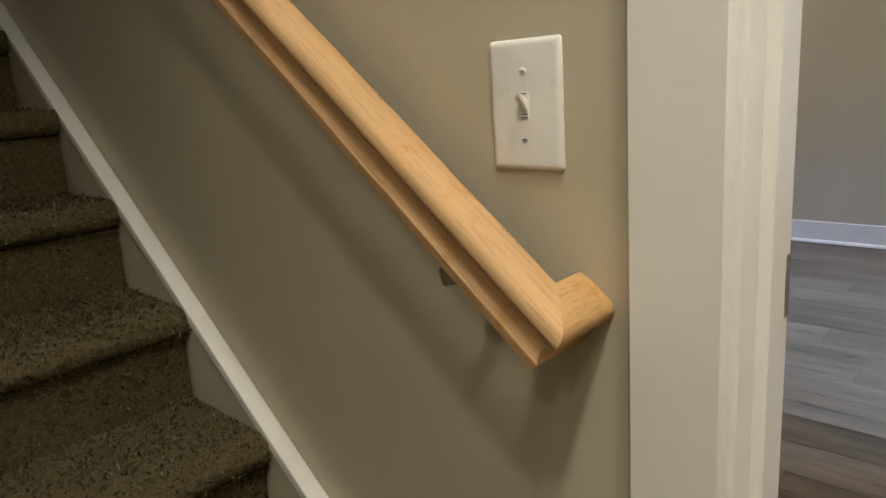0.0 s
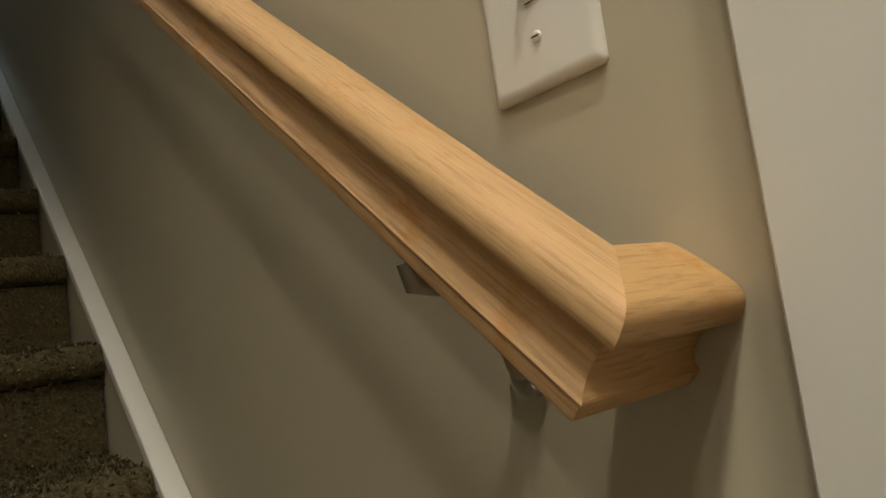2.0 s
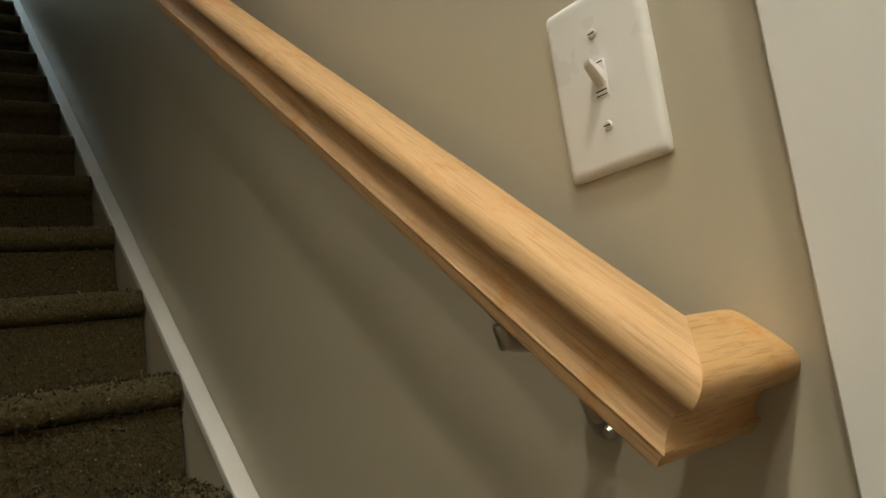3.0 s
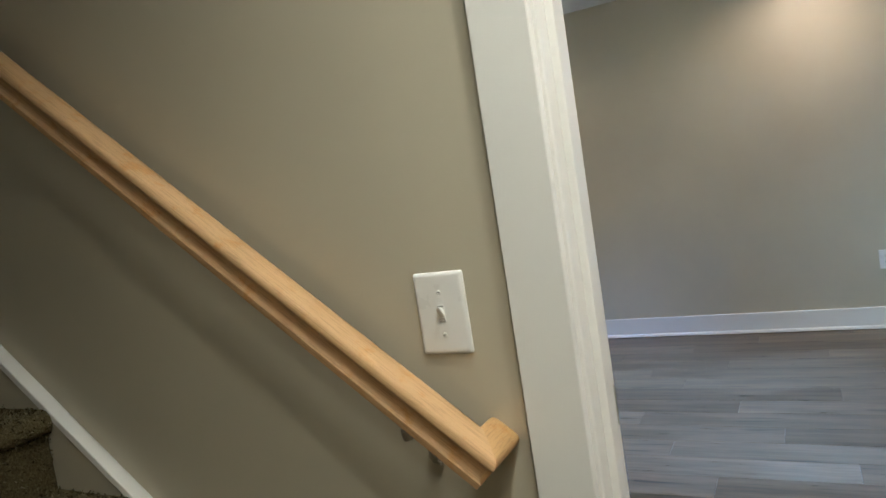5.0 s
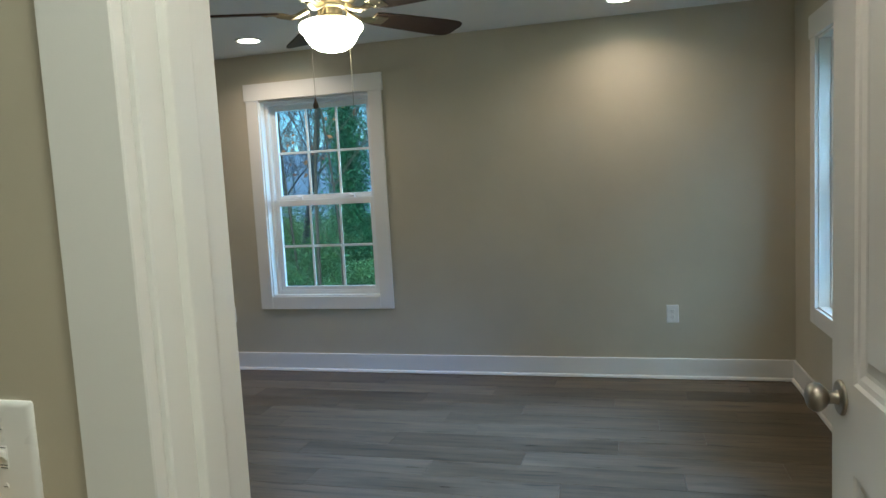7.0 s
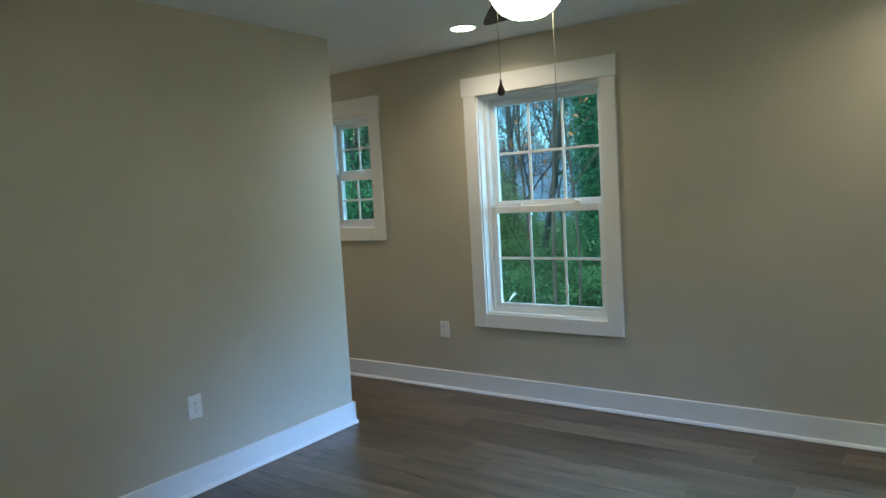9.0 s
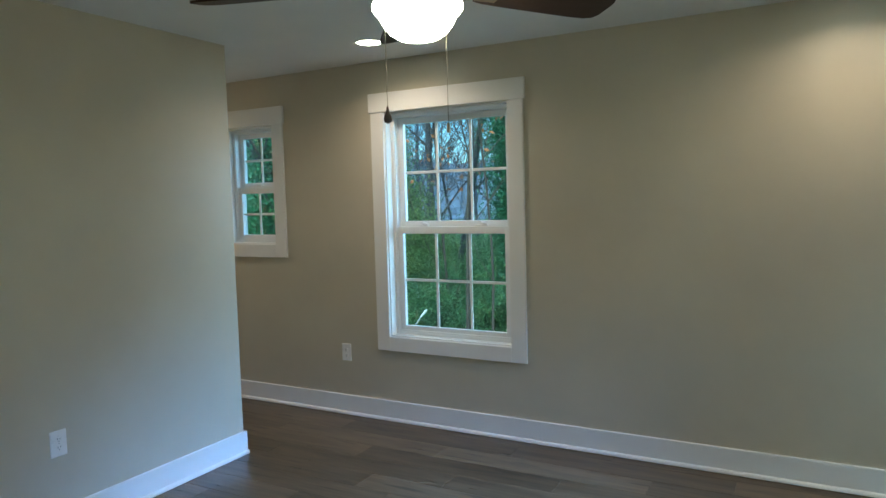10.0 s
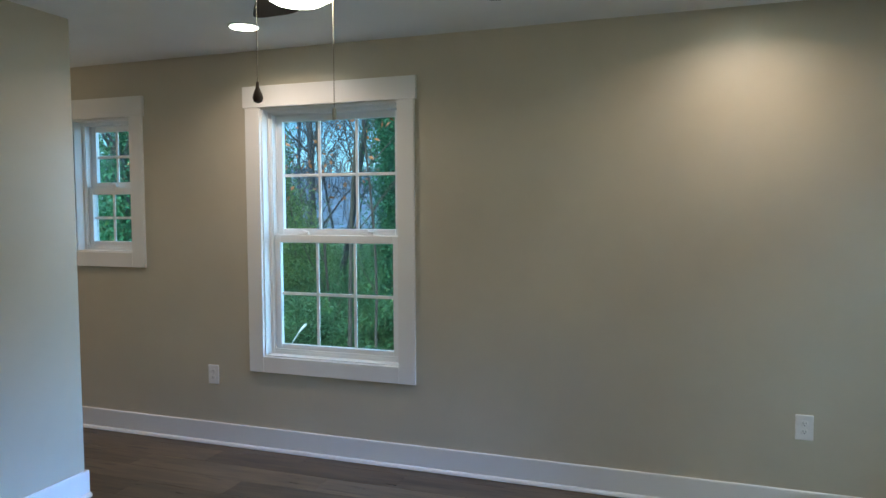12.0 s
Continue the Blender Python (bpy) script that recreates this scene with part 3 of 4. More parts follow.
# ---- handrail ----
ROD = [(0.0, 0.0578), (0.0100, 0.0576), (0.0170, 0.0570), (0.0212, 0.0556), (0.0240, 0.0528), (0.0254, 0.0490), (0.0258, 0.0455), (0.0252, 0.0428), (0.0238, 0.0408), (0.0200, 0.0394), (0.0168, 0.0362), (0.0148, 0.0312), (0.0142, 0.0252), (0.0150, 0.0196), (0.0172, 0.0158), (0.0192, 0.0146), (0.0208, 0.0143), (0.0215, 0.0132), (0.0210, 0.0118), (0.0202, 0.0110), (0.0202, 0.0048), (0.0192, 0.0032), (0.018, 0.003)]
PROFILE = [(-a, b) for a, b in ROD[::-1]] + ROD[1:]
RAIL_Y = -0.0615
S_LEN = 4.1
rail = thing("handrail", "oak wall handrail with a mitred return", "handrail", pose(0.0931, 0, 0.9588, 0, math.degrees(TH)))


def swept(rings):
    bm = bmesh.new()
    vs = [[bm.verts.new(p) for p in r] for r in rings]
    n = len(vs[0])
    for a, b in zip(vs, vs[1:]):
        for k in range(n):
            bm.faces.new((a[k], a[(k + 1) % n], b[(k + 1) % n], b[k]))
    bm.faces.new(vs[0][::-1])
    bm.faces.new(vs[-1])
    return bm


stations = [-S_LEN + S_LEN * k / 24 for k in range(24)]
part("rail", swept([[(s, RAIL_Y - v, w) for v, w in PROFILE] for s in stations] + [[(v - 0.00004, RAIL_Y - v, w) for v, w in PROFILE]]), OAK, rail, "oak rail", True)
part("rail_return", swept([[(v + 0.00004, RAIL_Y - v, w) for v, w in PROFILE], [(v, -0.0008, w) for v, w in PROFILE]]), OAK_ACROSS, rail, "oak return block against the wall", True)


def bracket(s):
    """Round rose on the wall, an arm curving out under the rail, a saddle plate."""
    u = Vector((math.cos(TH), 0, -math.sin(TH)))
    foot = Vector((0.0931, 0, 0.9588)) + u * s
    b = thing("rail_bracket", "satin nickel handrail bracket on the wall", "bracket", Matrix.Translation((foot.x, 0, foot.z)), group="handrail brackets")
    bm = lathe([(0.0, 0.008), (0.007, 0.0078), (0.012, 0.006), (0.0145, 0.003), (0.0145, 0.0006)], 28)
    bm.transform(Matrix.Rotation(radians(90), 4, "X") @ Matrix.Identity(4))
    bm.transform(Matrix.Translation((0, 0, -0.066)))
    part("rose", bm, NICKEL, b, "", True)
    bm = bmesh.new()
    tube(bm, [(0, -0.006, -0.066), (0, -0.012, -0.060), (0, -0.018, -0.044), (0, -0.028, -0.026), (0, -0.044, -0.015), (0, -0.064, -0.0125), (0.001, -0.075, -0.011), (0.0015, -0.078, 0.001)], [0.0055, 0.0055, 0.005, 0.005, 0.005, 0.005, 0.0055, 0.0055], 12)
    part("arm", bm, NICKEL, b, "", True)
    bm = one_box(-0.013, 0.013, -0.076, -0.050, -0.0016, 0.0028, bevel=0.0015, seg=2)
    bm.transform(Matrix.Rotation(TH, 4, "Y"))
    part("saddle", bm, NICKEL, b, "", True)
    bm = lathe([(0.0, 0.0035), (0.003, 0.003), (0.0045, 0.0)], 12)
    bm.transform(Matrix.Translation((0.007, -0.0075, -0.075)) @ Matrix.Rotation(radians(90), 4, "X"))
    part("screw", bm, NICKEL, b, "", True)


for s in (-0.103, -1.6, -3.0):
    bracket(s)


# ---- plates ----
def plate_body(w, h, t=0.0055):
    """Moulded plate with rounded corners and a soft sloping rim."""
    bm = bmesh.new()
    rings = []
    for inset, y in ((0.0, -0.0004), (0.0, -0.0022), (0.0008, -0.0034), (0.0024, -0.0046), (0.0044, -0.0053), (0.0066, -t)):
        r = 0.0035
        pts = []
        for cx, cz, a0 in ((1, 1, 0), (-1, 1, 90), (-1, -1, 180), (1, -1, 270)):
            for k in range(4):
                a = radians(a0 + 30 * k)
                pts.append(bm.verts.new((cx * (w / 2 - r - inset) + r * math.cos(a), y, cz * (h / 2 - r - inset) + r * math.sin(a))))
        rings.append(pts)
    n = len(rings[0])
    for p, q in zip(rings, rings[1:]):
        for k in range(n):
            bm.faces.new((p[k], p[(k + 1) % n], q[(k + 1) % n], q[k]))
    bm.faces.new(rings[-1])
    bm.faces.new(rings[0][::-1])
    return bm


def screw(parent, z, t=0.0055):
    bm = lathe([(0.0, 0.0012), (0.0026, 0.0009), (0.0034, 0.0)], 14)
    bm.transform(Matrix.Translation((0, -t - 0.0002, z)) @ Matrix.Rotation(radians(90), 4, "X"))
    s = part("screw", bm, PLATE, parent, "white plate screw", True)
    part("screw_slot", one_box(-0.0027, 0.0027, -t - 0.0018, -t - 0.0015, z - 0.0004, z + 0.0004), SLOT, s)


def switch(m):
    sw = thing("light_switch", "white toggle light switch on the greige wall", "light switch", m)
    part("plate", plate_body(0.0775, 0.1165), PLATE, sw, "", True)
    screw(sw, 0.030)
    screw(sw, -0.030)
    collar = part("collar", one_box(-0.0052, 0.0052, -0.0062, -0.0052, -0.0122, 0.0122, bevel=0.0004), PLATE, sw)
    for z in (0.0105, -0.0105, -0.0075):
        part("slit", one_box(-0.0042, 0.0042, -0.0066, -0.00625, z - 0.0004, z + 0.0004), SLOT, collar)
    tog = bmesh.new()
    rings = []
    for y, z, hw, hh in ((-0.0058, 0.0005, 0.0042, 0.0062), (-0.0105, 0.0050, 0.0038, 0.0044), (-0.0150, 0.0088, 0.0033, 0.0027), (-0.0162, 0.0098, 0.0026, 0.0018)):
        rings.append([tog.verts.new((x * hw, y, z + k * hh)) for x, k in ((1, -0.6), (1, 0.6), (0.6, 1), (-0.6, 1), (-1, 0.6), (-1, -0.6), (-0.6, -1), (0.6, -1))])
    for p, q in zip(rings, rings[1:]):
        for k in range(8):
            tog.faces.new((p[k], p[(k + 1) % 8], q[(k + 1) % 8], q[k]))
    tog.faces.new(rings[0][::-1])
    tog.faces.new(rings[-1])
    part("toggle", tog, PLATE, sw, "white toggle lever pointing up", True)


def outlet(m):
    o = thing("wall_outlet", "white duplex outlet low on the greige wall", "outlet", m, group="wall outlets")
    part("plate", plate_body(0.079, 0.122), PLATE, o, "", True)
    for z in (0.0195, -0.0195):
        bm = lathe([(0.0, 0.0012), (0.0158, 0.0012), (0.0172, 0.0004), (0.0172, 0.0)], 24)
        for v in bm.verts:
            v.co.y = max(-0.0138, min(0.0138, v.co.y))
        bm.transform(Matrix.Translation((0, -0.0057, z)) @ Matrix.Rotation(radians(90), 4, "X"))
        r = part("receptacle", bm, PLATE, o, "", True)
        for x, h in ((-0.0062, 0.0045), (0.0062, 0.0036)):
            part("slot", one_box(x - 0.001, x + 0.001, -0.00745, -0.0070, z + 0.003 - h, z + 0.003 + h), SLOT, r)
        part("slot", one_box(-0.0022, 0.0022, -0.00745, -0.0070, z - 0.0105, z - 0.0065), SLOT, r)
    screw(o, 0.0)


switch(pose(0.0595, 0, 1.1655))
outlet(pose(0.953, YA, 0.447))
outlet(pose(-2.400, YA, 0.447))
outlet(pose(XP, 2.220, 0.441, 0, 0, 90))


# ---- ceiling lights ----
# fixtures for the visible lights and for the added unseen ones
for lx, ly in (*DOWNLIGHTS, *(h[:2] for h in HALL_LIGHTS)):
    d = thing("recessed_light", "round white recessed ceiling light, switched on", "ceiling light", pose(lx, ly, CEIL), group="recessed lights")
    part("trim_ring", lathe([(0.072, -0.0005), (0.092, -0.0005), (0.0935, -0.003), (0.091, -0.006), (0.076, -0.008), (0.072, -0.006)], 36), VINYL, d, "", True)
    part("lens", lathe([(0.0, -0.0055), (0.0715, -0.005), (0.0715, -0.001), (0.0, -0.001)], 36), LENS, d, "glowing lens")
up_light = thing("landing_light", "round flush ceiling light added for the daylight from upstairs", "ceiling light", pose(-4.2, -0.5, UP - 0.05))
part("pan", lathe([(0.13, -0.0005), (0.14, -0.01), (0.135, -0.035), (0.12, -0.04), (0.0, -0.04)], 32), VINYL, up_light, "", True)


# ---- ceiling fan ----
FAN = (-0.443, 2.068)
fan = thing("ceiling_fan", "five-blade ceiling fan with walnut blades and lit opal bowl", "ceiling fan", pose(FAN[0], FAN[1], 0))
part("canopy", lathe([(0.0, CEIL - 0.0006), (0.085, CEIL - 0.0006), (0.088, CEIL - 0.02), (0.08, CEIL - 0.05), (0.06, CEIL - 0.062), (0.0, CEIL - 0.062)], 36), BRASS, fan, "brushed metal canopy", True)
bm = lathe([(0.0, 2.377), (0.06, 2.377), (0.095, 2.362), (0.128, 2.32), (0.140, 2.27), (0.141, 2.212), (0.130, 2.184), (0.121, 2.176), (0.121, 2.170), (0.111, 2.165), (0.111, 2.159), (0.101, 2.154), (0.101, 2.148), (0.088, 2.140), (0.0, 2.140)], 48)
housing = part("motor_housing", bm, BRASS, fan, "brushed antique-brass motor housing", True)
for k in range(24):
    a = 2 * math.pi * k / 24
    bm = one_box(-0.003, 0.003, -0.001, 0.0015, -0.02, 0.02, bevel=0.0008)
    bm.transform(Matrix.Translation((0.1415 * math.cos(a), 0.1415 * math.sin(a), 2.25)) @ Matrix.Rotation(a + math.pi / 2, 4, "Z"))
    part("vent_slot", bm, SLOT, housing)
part("switch_housing", lathe([(0.0, 2.139), (0.060, 2.139), (0.064, 2.132), (0.060, 2.122), (0.050, 2.117), (0.048, 2.092), (0.055, 2.086), (0.058, 2.079), (0.050, 2.0725), (0.0, 2.0725)], 36), BRASS, fan, "brass switch housing", True)
part("light_bowl", lathe([(0.0, 2.072), (0.055, 2.072), (0.105, 2.069), (0.121, 2.061), (0.1268, 2.050), (0.1262, 2.040), (0.118, 2.028), (0.108, 2.019), (0.104, 2.009), (0.096, 1.994), (0.080, 1.975), (0.055, 1.960), (0.025, 1.953), (0.0, 1.952)], 40), BOWL, fan, "glowing opal glass bowl", True)
for k in range(3):
    a = 2 * math.pi * (k + 0.3) / 3
    bm = bmesh.new()
    tube(bm, [(r * math.cos(a), r * math.sin(a), z) for r, z in ((0.055, 2.125), (0.085, 2.098), (0.116, 2.0655))], 0.0035, 8)
    part("bowl_arm", bm, BRASS, fan, "", True)


def blade_mesh():
    bm = bmesh.new()
    out = []
    for r, w in ((0.20, 0.046), (0.23, 0.054), (0.32, 0.061), (0.45, 0.067), (0.56, 0.072), (0.625, 0.071), (0.65, 0.060), (0.66, 0.038)):
        out.append((r, w))
    ring = [(r, -w) for r, w in out] + [(r, w) for r, w in out[::-1]]
    top = [bm.verts.new((x, y, 0.0035)) for x, y in ring]
    bot = [bm.verts.new((x, y, -0.0035)) for x, y in ring]
    bm.faces.new(top)
    bm.faces.new(bot[::-1])
    for k in range(len(ring)):
        bm.faces.new((top[k], bot[k], bot[(k + 1) % len(ring)], top[(k + 1) % len(ring)]))
    return bm


blade_me = mesh_of("blade", blade_mesh(), BLADE)
bm = bmesh.new()
tube(bm, [(0.085, 0, 0.012), (0.12, 0.0, -0.006), (0.15, 0.0, -0.016), (0.19, 0.0, -0.008), (0.21, 0, -0.005)], [0.013, 0.011, 0.011, 0.012, 0.010], 10)
box(bm, 0.195, 0.265, -0.032, 0.032, -0.0085, -0.0042, bevel=0.0015)
for sx, sy in ((0.215, -0.02), (0.215, 0.02), (0.25, 0.0)):
    lathe([(0.0, -0.0112), (0.004, -0.0108), (0.0055, -0.0086)], 10, bm, (sx, sy, 0))
iron_me = mesh_of("blade_iron", bm, BRASS, True)
for k in range(5):
    m = pose(0, 0, 2.106, 0, 0, FAN_TURN + 72 * k) @ pose(0, 0, 0, -12)
    blade = new("blade", blade_me)
    blade.parent, blade.matrix_basis = fan, m
    tagged(blade, "dark walnut fan blade")
    iron = new("blade_iron", iron_me)
    iron.parent = blade
    tagged(iron, "brass blade iron")


def chain(x, y, z0, z1, fob):
    bm = bmesh.new()
    n = int((z0 - z1) / 0.0062)
    for k in range(n):
        bmesh.ops.create_icosphere(bm, subdivisions=1, radius=0.0019, matrix=Matrix.Translation((x, y, z0 - 0.0062 * (k + 0.5))))
    tube(bm, [(x, y, z0), (x, y, z1)], 0.0006, 5)
    c = part("pull_chain", bm, CHAIN, fan, "beaded dull metal pull chain", True)
    if fob == "drop":
        part("fob", lathe([(0.0, 0.004), (0.003, 0.003), (0.004, -0.008), (0.0095, -0.022), (0.0115, -0.031), (0.009, -0.039), (0.0, -0.043)], 20, None, (x, y, z1)), FOB, c, "dark wooden teardrop fob", True)
    else:
        part("fob", lathe([(0.0, 0.003), (0.0045, 0.0), (0.0055, -0.012), (0.0045, -0.026), (0.0, -0.028)], 14, None, (x, y, z1)), NICKEL, c, "small metal fob", True)


chain(CH1[0], CH1[1], 2.10, 1.763, "drop")
chain(CH2[0], CH2[1], 2.10, 1.733, "pin")


# ---- outside ----
def ground_z(x, y):
    d = max(0.0, y - 5.0)
    g = -0.75 - 0.055 * min(d, 12.0)
    return g + 0.15 * noise.noise(Vector((x * 0.2, y * 0.2, 0)))


NG = 70
gv, gf = [], []
for i in range(NG + 1):
    for j in range(NG + 1):
        u, v = i / NG * 2 - 1, j / NG * 2 - 1
        x, y = 300 * u * abs(u) ** 1.6, 300 * v * abs(v) ** 1.6 + 2
        gv.append((x, y, ground_z(x, y) if y > 4.4 else -0.75))
for i in range(NG):
    for j in range(NG):
        a = i * (NG + 1) + j
        gf.append((a, a + NG + 1, a + NG + 2, a + 1))
me = bpy.data.meshes.new("ground")
me.from_pydata(gv, [], gf)
me.materials.append(GROUND)
tagged(new("ground", me), "mossy green and brown leafy ground sloping from the house", kind="structure")


def limbs(bm, p, d, length, r, depth, rnd, tips):
    n = 5
    pts, radii = [p], [r]
    for k in range(n):
        d = (d + Vector((rnd.gauss(0, 0.13), rnd.gauss(0, 0.13), rnd.gauss(0.03, 0.08)))).normalized()
        pts.append(pts[-1] + d * length / n)
        radii.append(r * (1 - 0.62 * (k + 1) / n))
    tube(bm, pts, radii, 7 if depth > 1 else 4)
    tips.append(pts[-1])
    if depth <= 0:
        return
    for k in range(rnd.choice((3, 4, 4, 5))):
        i = rnd.randint(2, n)
        side = Vector((rnd.gauss(0, 1), rnd.gauss(0, 1), rnd.gauss(0.25, 0.5))).normalized()
        limbs(bm, pts[i], (d * 0.75 + side * 0.8).normalized(), length * rnd.uniform(0.45, 0.7), max(0.0045, radii[i] * 0.6), depth - 1, rnd, tips)


def leaves(verts, faces, p, size, rnd, out=None):
    a = Vector((rnd.gauss(0, 1), rnd.gauss(0, 1), rnd.gauss(0, 1))).normalized()
    b = a.orthogonal().normalized()
    b = (b * math.cos(rnd.random() * 6.28) + a.cross(b) * math.sin(rnd.random() * 6.28)).normalized()
    c = a.cross(b)
    i = len(verts)
    verts += [p - b * size * 0.5, p + c * size * 0.34 + a * size * 0.1, p + b * size * 0.6, p - c * size * 0.34 + a * size * 0.1]
    faces += [(i, i + 1, i + 2), (i, i + 2, i + 3)]


def leaf_mesh(name, verts, faces, mat, parent, label):
    me = bpy.data.meshes.new(name)
    me.from_pydata(verts, [], faces)
    me.materials.append(mat)
    ob = new(name, me)
    ob.parent = parent
    return tagged(ob, label)


def tree(bearing, dist, height, radius, seed, depth=4, lean=(0, 0), ivy=0.0, rust=0, bark=BARK, label="bare dark deciduous tree in the woods", thick=1.0):
    rnd = random.Random(seed)
    a = radians(bearing)
    x, y = 0.5 - dist * math.sin(a), 0.3 + dist * math.cos(a)
    z = ground_z(x, y) - 0.2
    t = thing("tree", label, "tree", Matrix.Translation((x, y, z)), group="woods behind the house")
    bm = bmesh.new()
    tips = []
    d = Vector((lean[0], lean[1], 1)).normalized()
    pts, radii, p = [Vector((0, 0, 0))], [radius * 1.25], Vector((0, 0, 0))
    for k in range(8):
        d = (d + Vector((rnd.gauss(0, 0.04), rnd.gauss(0, 0.04), 0.02))).normalized()
        p = p + d * height * 0.6 / 8
        pts.append(p)
        radii.append(radius * (1 - 0.5 * (k + 1) / 8))
    tube(bm, pts, radii, 12)
    part("trunk", bm, bark, t, "", True)
    bm = bmesh.new()
    for k in range(6 + depth):
        i = rnd.randint(2, 8)
        side = Vector((rnd.gauss(0, 1), rnd.gauss(0, 1), 0.55)).normalized()
        limbs(bm, pts[i], (d * 0.6 + side * 0.75).normalized(), height * rnd.uniform(0.16, 0.3), radii[i] * 0.36, depth - 1, rnd, tips)
    part("crown", bm, bark, t, "bare branches")
    if ivy:
        v, f = [], []
        for _ in range(int(38000 * ivy)):
            h = rnd.random() ** 0.9
            i = min(7, int(h * 8))
            q = pts[i].lerp(pts[i + 1], h * 8 - i)
            ang, lump = rnd.random() * 6.28, 0.5 + 0.7 * noise.noise(Vector((h * 7, seed, 0)))
            rr = radii[i] + abs(rnd.gauss(0.0, 0.32)) * (0.6 + lump) * thick
            leaves(v, f, q + Vector((rr * math.cos(ang), rr * math.sin(ang), rnd.gauss(0, 0.1))), rnd.uniform(0.03, 0.062), rnd)
        leaf_mesh("ivy", v, f, IVY, t, "dense green ivy on the trunk")
    if rust:
        v, f = [], []
        for _ in range(rust):
            c = rnd.choice(tips)
            for _ in range(6):
                leaves(v, f, c + Vector((rnd.gauss(0, 0.15), rnd.gauss(0, 0.15), rnd.gauss(0, 0.15))), rnd.uniform(0.07, 0.12), rnd)
        leaf_mesh("dry_leaves", v, f, RUST, t, "last rust-coloured leaves")


def shrub(bearing, dist, width, height, seed, n=1500, mat=None, label="dense green evergreen shrub in the woods"):
    rnd = random.Random(seed)
    a = radians(bearing)
    x, y = 0.5 - dist * math.sin(a), 0.3 + dist * math.cos(a)
    s = thing("shrub", label, "shrub", Matrix.Translation((x, y, ground_z(x, y) - 0.1)), group="undergrowth")
    bm = bmesh.new()
    v, f, twigs = [], [], []
    for _ in range(9):
        e = Vector((rnd.gauss(0, width * 0.28), rnd.gauss(0, width * 0.28), height * rnd.uniform(0.55, 0.95)))
        tube(bm, [(e.x * 0.1, e.y * 0.1, 0), (e.x * 0.5, e.y * 0.5, e.z * 0.55), e], [0.025, 0.016, 0.006], 5)
        for k in range(5):
            twigs.append(e * rnd.uniform(0.35, 1.0) + Vector((rnd.gauss(0, width * 0.13), rnd.gauss(0, width * 0.13), rnd.gauss(0, height * 0.09))))
    part("stems", bm, BARK_PALE, s)
    for _ in range(n):
        c = rnd.choice(twigs)
        p = c + Vector((rnd.gauss(0, width * 0.09), rnd.gauss(0, width * 0.09), rnd.gauss(0, height * 0.075)))
        if p.z > 0:
            leaves(v, f, p, rnd.uniform(0.024, 0.05), rnd)
    leaf_mesh("crown", v, f, mat or SHRUB, s, "green leaves")


IV = "tall trunk wrapped in dense green ivy"
tree(22.6, 15.0, 11, 0.13, 11, 3, (0, 0), 1.0, 0, BARK, IV, 0.72)
tree(32.0, 14.6, 10, 0.12, 12, 3, (0, 0), 0.8, 0, BARK, IV, 0.5)
tree(29.2, 19.0, 15, 0.115, 13, 5, (-0.04, 0))
tree(28.4, 17.0, 14, 0.095, 14, 5, (0.24, 0), 0, 130)
tree(26.7, 11.0, 10, 0.036, 15, 5, (0.03, 0), 0, 170, BARK_PALE, "slender young tree with a few rust leaves")
tree(24.4, 11.4, 9, 0.026, 41, 4, (-0.03, 0), 0, 40, BARK_PALE, "slender young tree with a few rust leaves")
tree(28.0, 12.3, 8, 0.03, 42, 3, (-0.05, 0), 0, 30, BARK_PALE, "slender young tree with a few rust leaves")
tree(20.9, 18.0, 14, 0.11, 16, 4, (0.05, 0))
tree(25.3, 21.0, 14, 0.055, 31, 5, (-0.1, 0), 0, 60)
tree(30.6, 22.0, 14, 0.05, 32, 5, (0.08, 0), 0, 30)
tree(27.4, 25.0, 14, 0.055, 33, 5, (-0.06, 0))
tree(23.9, 24.0, 14, 0.05, 34, 5, (0.1, 0))
tree(33.6, 24.0, 14, 0.055, 35, 4, (-0.1, 0))
tree(18.0, 22.0, 14, 0.16, 17, 4)
tree(35.5, 20.0, 14, 0.16, 18, 4)
tree(46.5, 12.0, 10, 0.14, 19, 3, (0, 0), 1.0, 0, BARK, IV)
tree(43.2, 10.5, 9, 0.12, 36, 3, (0, 0), 1.2, 0, BARK, IV)
tree(41.5, 14.0, 10, 0.14, 20, 3, (0, 0), 0.8, 0, BARK, IV)
tree(50.0, 15.0, 11, 0.14, 21, 3)
# the next two trees carry the haze as a blue bark colour
tree(24.6, 30.0, 15, 0.11, 22, 4, bark=FAR_HAZED, label="bare tree farther back, tinted blue for haze")
tree(31.0, 32.0, 15, 0.11, 23, 4, bark=FAR_HAZED, label="bare tree farther back, tinted blue for haze")
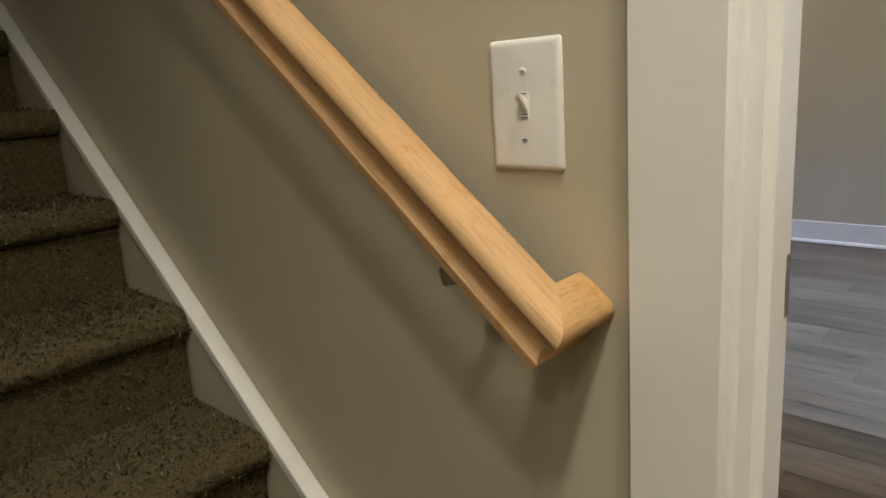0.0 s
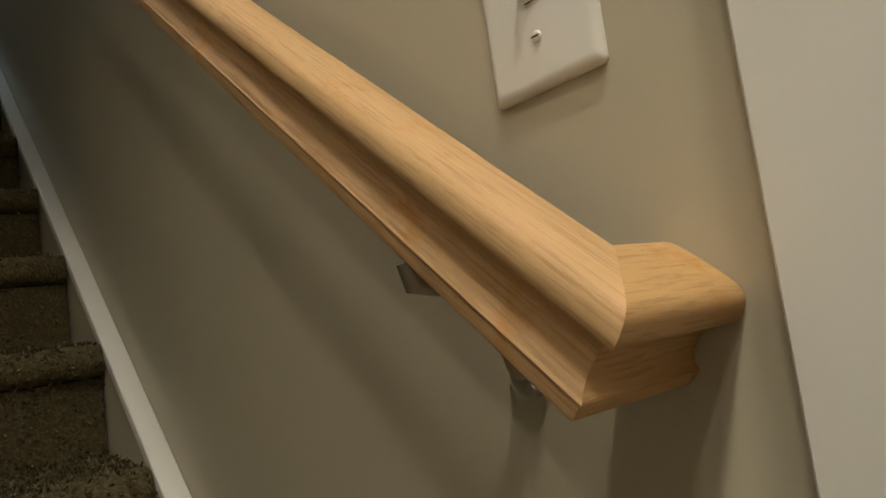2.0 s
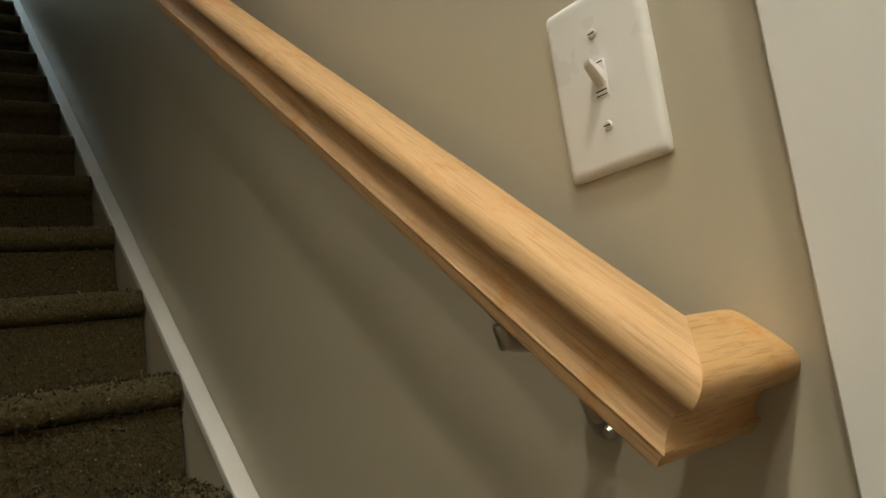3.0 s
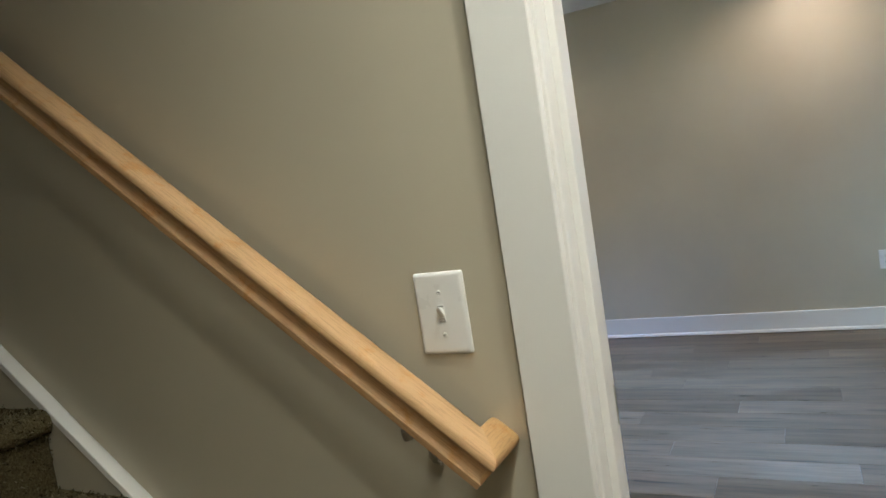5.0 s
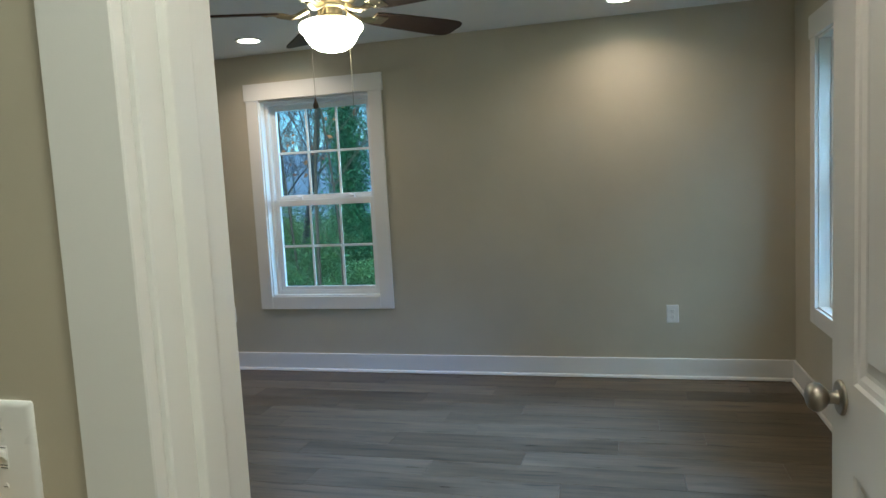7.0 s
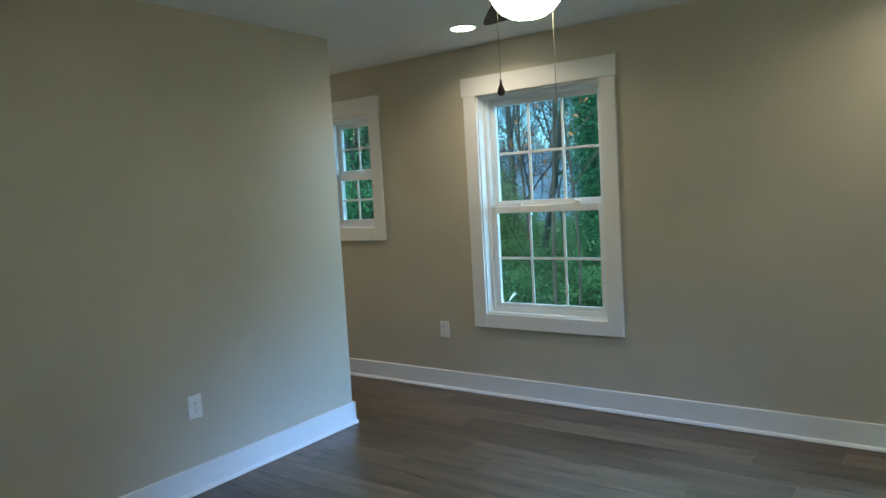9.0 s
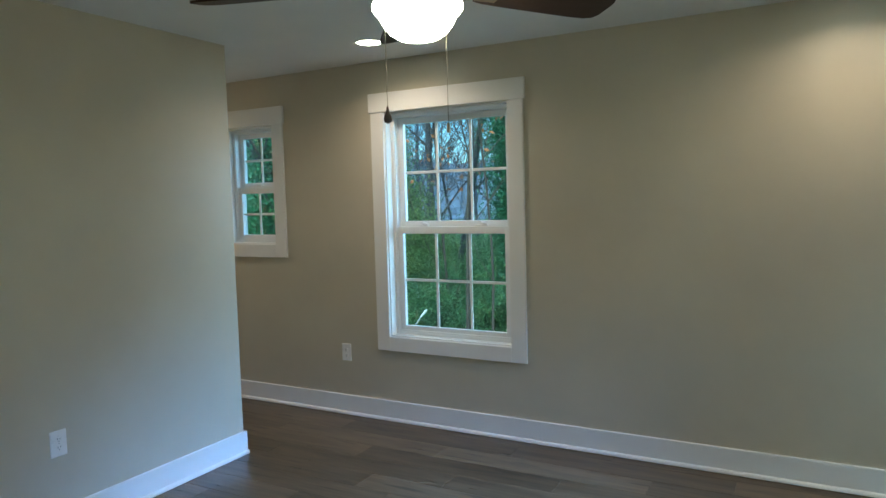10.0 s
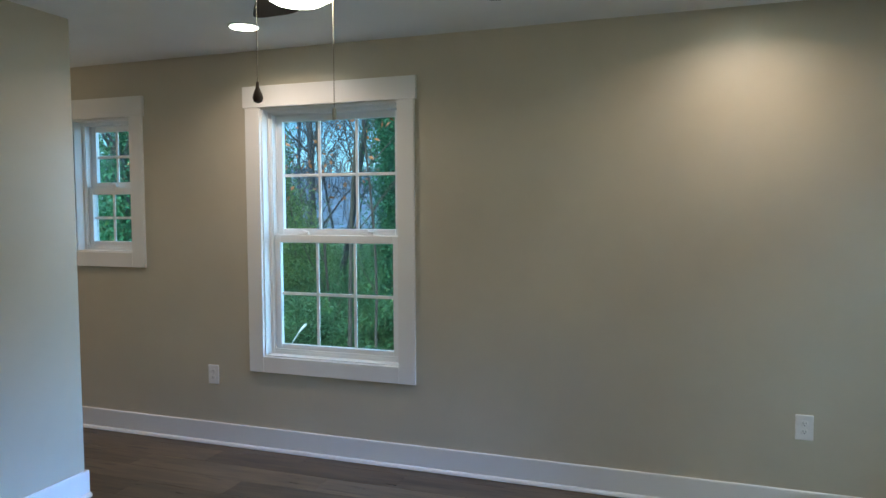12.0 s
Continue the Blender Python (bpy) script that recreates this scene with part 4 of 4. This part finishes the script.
for k, (b, d, w, h) in enumerate(((30.3, 13.5, 1.9, 3.5), (28.6, 17, 2.6, 1.9), (25.4, 16, 2.4, 1.7), (22.6, 15.5, 2.6, 2.3), (19.5, 16, 3.0, 2.4), (34.5, 16, 2.8, 2.8), (38.5, 15, 3.0, 3.4), (42.5, 14, 3.0, 3.6), (46, 13, 2.8, 3.6), (50, 13.5, 3.0, 3.4), (29.8, 12, 2.0, 1.3), (26.6, 12.4, 2.0, 1.0), (23.6, 12.6, 2.2, 1.2), (20.6, 12.6, 2.2, 1.3), (33, 12.4, 2.2, 1.5), (30, 22, 3.4, 2.8), (26.8, 23, 3.4, 2.3), (23, 22, 3.4, 2.6), (36, 21, 3.4, 3.2), (44, 18, 3.4, 4.0))):
    shrub(b, d, w, h, 60 + k, 24000 if k == 0 else 19000, *((LIGHT_SHRUB, "feathery yellow-green evergreen shrub at the wood's edge") if k == 0 else ()))
bm = bmesh.new()
tube(bm, [(0, 0, 0), (-0.04, 0, 0.5), (-0.03, 0, 0.94), (0.05, 0, 1.06), (0.09, 0, 1.11), (0.13, 0, 1.15), (0.155, 0, 1.18)], [0.005, 0.005, 0.005, 0.006, 0.015, 0.02, 0.008], 8)
deb = part("dry_stem", bm, BONE, None, "pale dry stalk standing in the undergrowth", True)
tagged(deb, category="plant stalk")
DX, DY = 0.5 - 8.6 * math.sin(radians(30.8)), 0.3 + 8.6 * math.cos(radians(30.8))
deb.matrix_basis = pose(DX, DY, ground_z(DX, DY) - 0.02, 0, 0, 30) @ Matrix.Scale(0.9, 4)

# far wooded hillside; its blue is distance haze put into the colour
hv, hf, NH = [], [], 90
for i in range(NH + 1):
    a = radians(-5 + 85 * i / NH)
    for j in range(9):
        d = 58 + 11 * j
        ridge = 11.6 + 2.0 * noise.noise(Vector((i * 0.16, 3.0, 0))) + 0.5 * noise.noise(Vector((i * 0.9, 8.0, j * 0.7)))
        hv.append((-d * math.sin(a), d * math.cos(a), -1.7 + ridge * (j / 8) ** 0.7))
for i in range(NH):
    for j in range(8):
        q = i * 9 + j
        hf.append((q, q + 9, q + 10, q + 1))
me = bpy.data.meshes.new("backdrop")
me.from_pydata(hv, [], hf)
me.materials.append(FAR_HAZED)
tagged(new("backdrop", me), "wooded hillside in the distance, haze painted in as blue", kind="structure")
rnd = random.Random(77)
bm = bmesh.new()
for k in range(420):
    a, d = radians(rnd.uniform(8, 60)), rnd.uniform(60, 140)
    x, y = -d * math.sin(a), d * math.cos(a)
    z, h = -1.7 + 11.3 * min(1.0, max(0.0, (d - 58) / 88)) ** 0.7, rnd.uniform(2.5, 5.5)
    top = Vector((x + rnd.gauss(0, 0.6), y, z + h))
    tube(bm, [(x, y, z - 0.5), Vector((x, y, z)).lerp(top, 0.5), top], [0.07, 0.05, 0.012], 4)
    for _ in range(10):
        s = Vector((x, y, z)).lerp(top, rnd.uniform(0.3, 0.95))
        tube(bm, [s, s + Vector((rnd.gauss(0, 0.9), rnd.gauss(0, 0.9), rnd.uniform(0.4, 1.4)))], [0.03, 0.008], 3)
tagged(part("far_woods", bm, FAR_HAZED), "bare woods on the far hillside, tinted blue for haze", kind="stuff")

# ---- floor planks ----
PW, PL = 0.181, 1.22
plank_cache = {}


def plank_mesh(length):
    key = round(length, 3)
    if key not in plank_cache:
        bm = bmesh.new()
        g, e = 0.0004, 0.0007
        lo = [bm.verts.new(c) for c in ((g, g, -0.0055), (length - g, g, -0.0055), (length - g, PW - g, -0.0055), (g, PW - g, -0.0055))]
        hi = [bm.verts.new(c) for c in ((g, g, -0.0009), (length - g, g, -0.0009), (length - g, PW - g, -0.0009), (g, PW - g, -0.0009))]
        tp = [bm.verts.new(c) for c in ((g + e, g + e, 0), (length - g - e, g + e, 0), (length - g - e, PW - g - e, 0), (g + e, PW - g - e, 0))]
        for a, b in ((lo, hi), (hi, tp)):
            for k in range(4):
                bm.faces.new((a[k], a[(k + 1) % 4], b[(k + 1) % 4], b[k]))
        bm.faces.new(tp)
        plank_cache[key] = mesh_of("plank", bm, PLANK)
    return plank_cache[key]


rng = random.Random(21)
y, row = 0.002, 0
while y < YA - 0.01:
    x0 = X_END if y > YP - PW else XP
    if y < WT - 0.01:
        x0, x1 = X_IN, X_OUT
    else:
        x1 = XB
    x = x0
    first = PL * (0.2 + 0.2 * ((row * 2) % 5) * 0.95 + rng.uniform(-0.05, 0.05))
    while x < x1 - 0.02:
        ln = min(first if x == x0 else PL, x1 - x)
        ob = new("plank", plank_mesh(ln))
        ob.parent, ob.matrix_basis = floor, Matrix.Translation((x, y, 0))
        x += ln
    y += PW
    row += 1
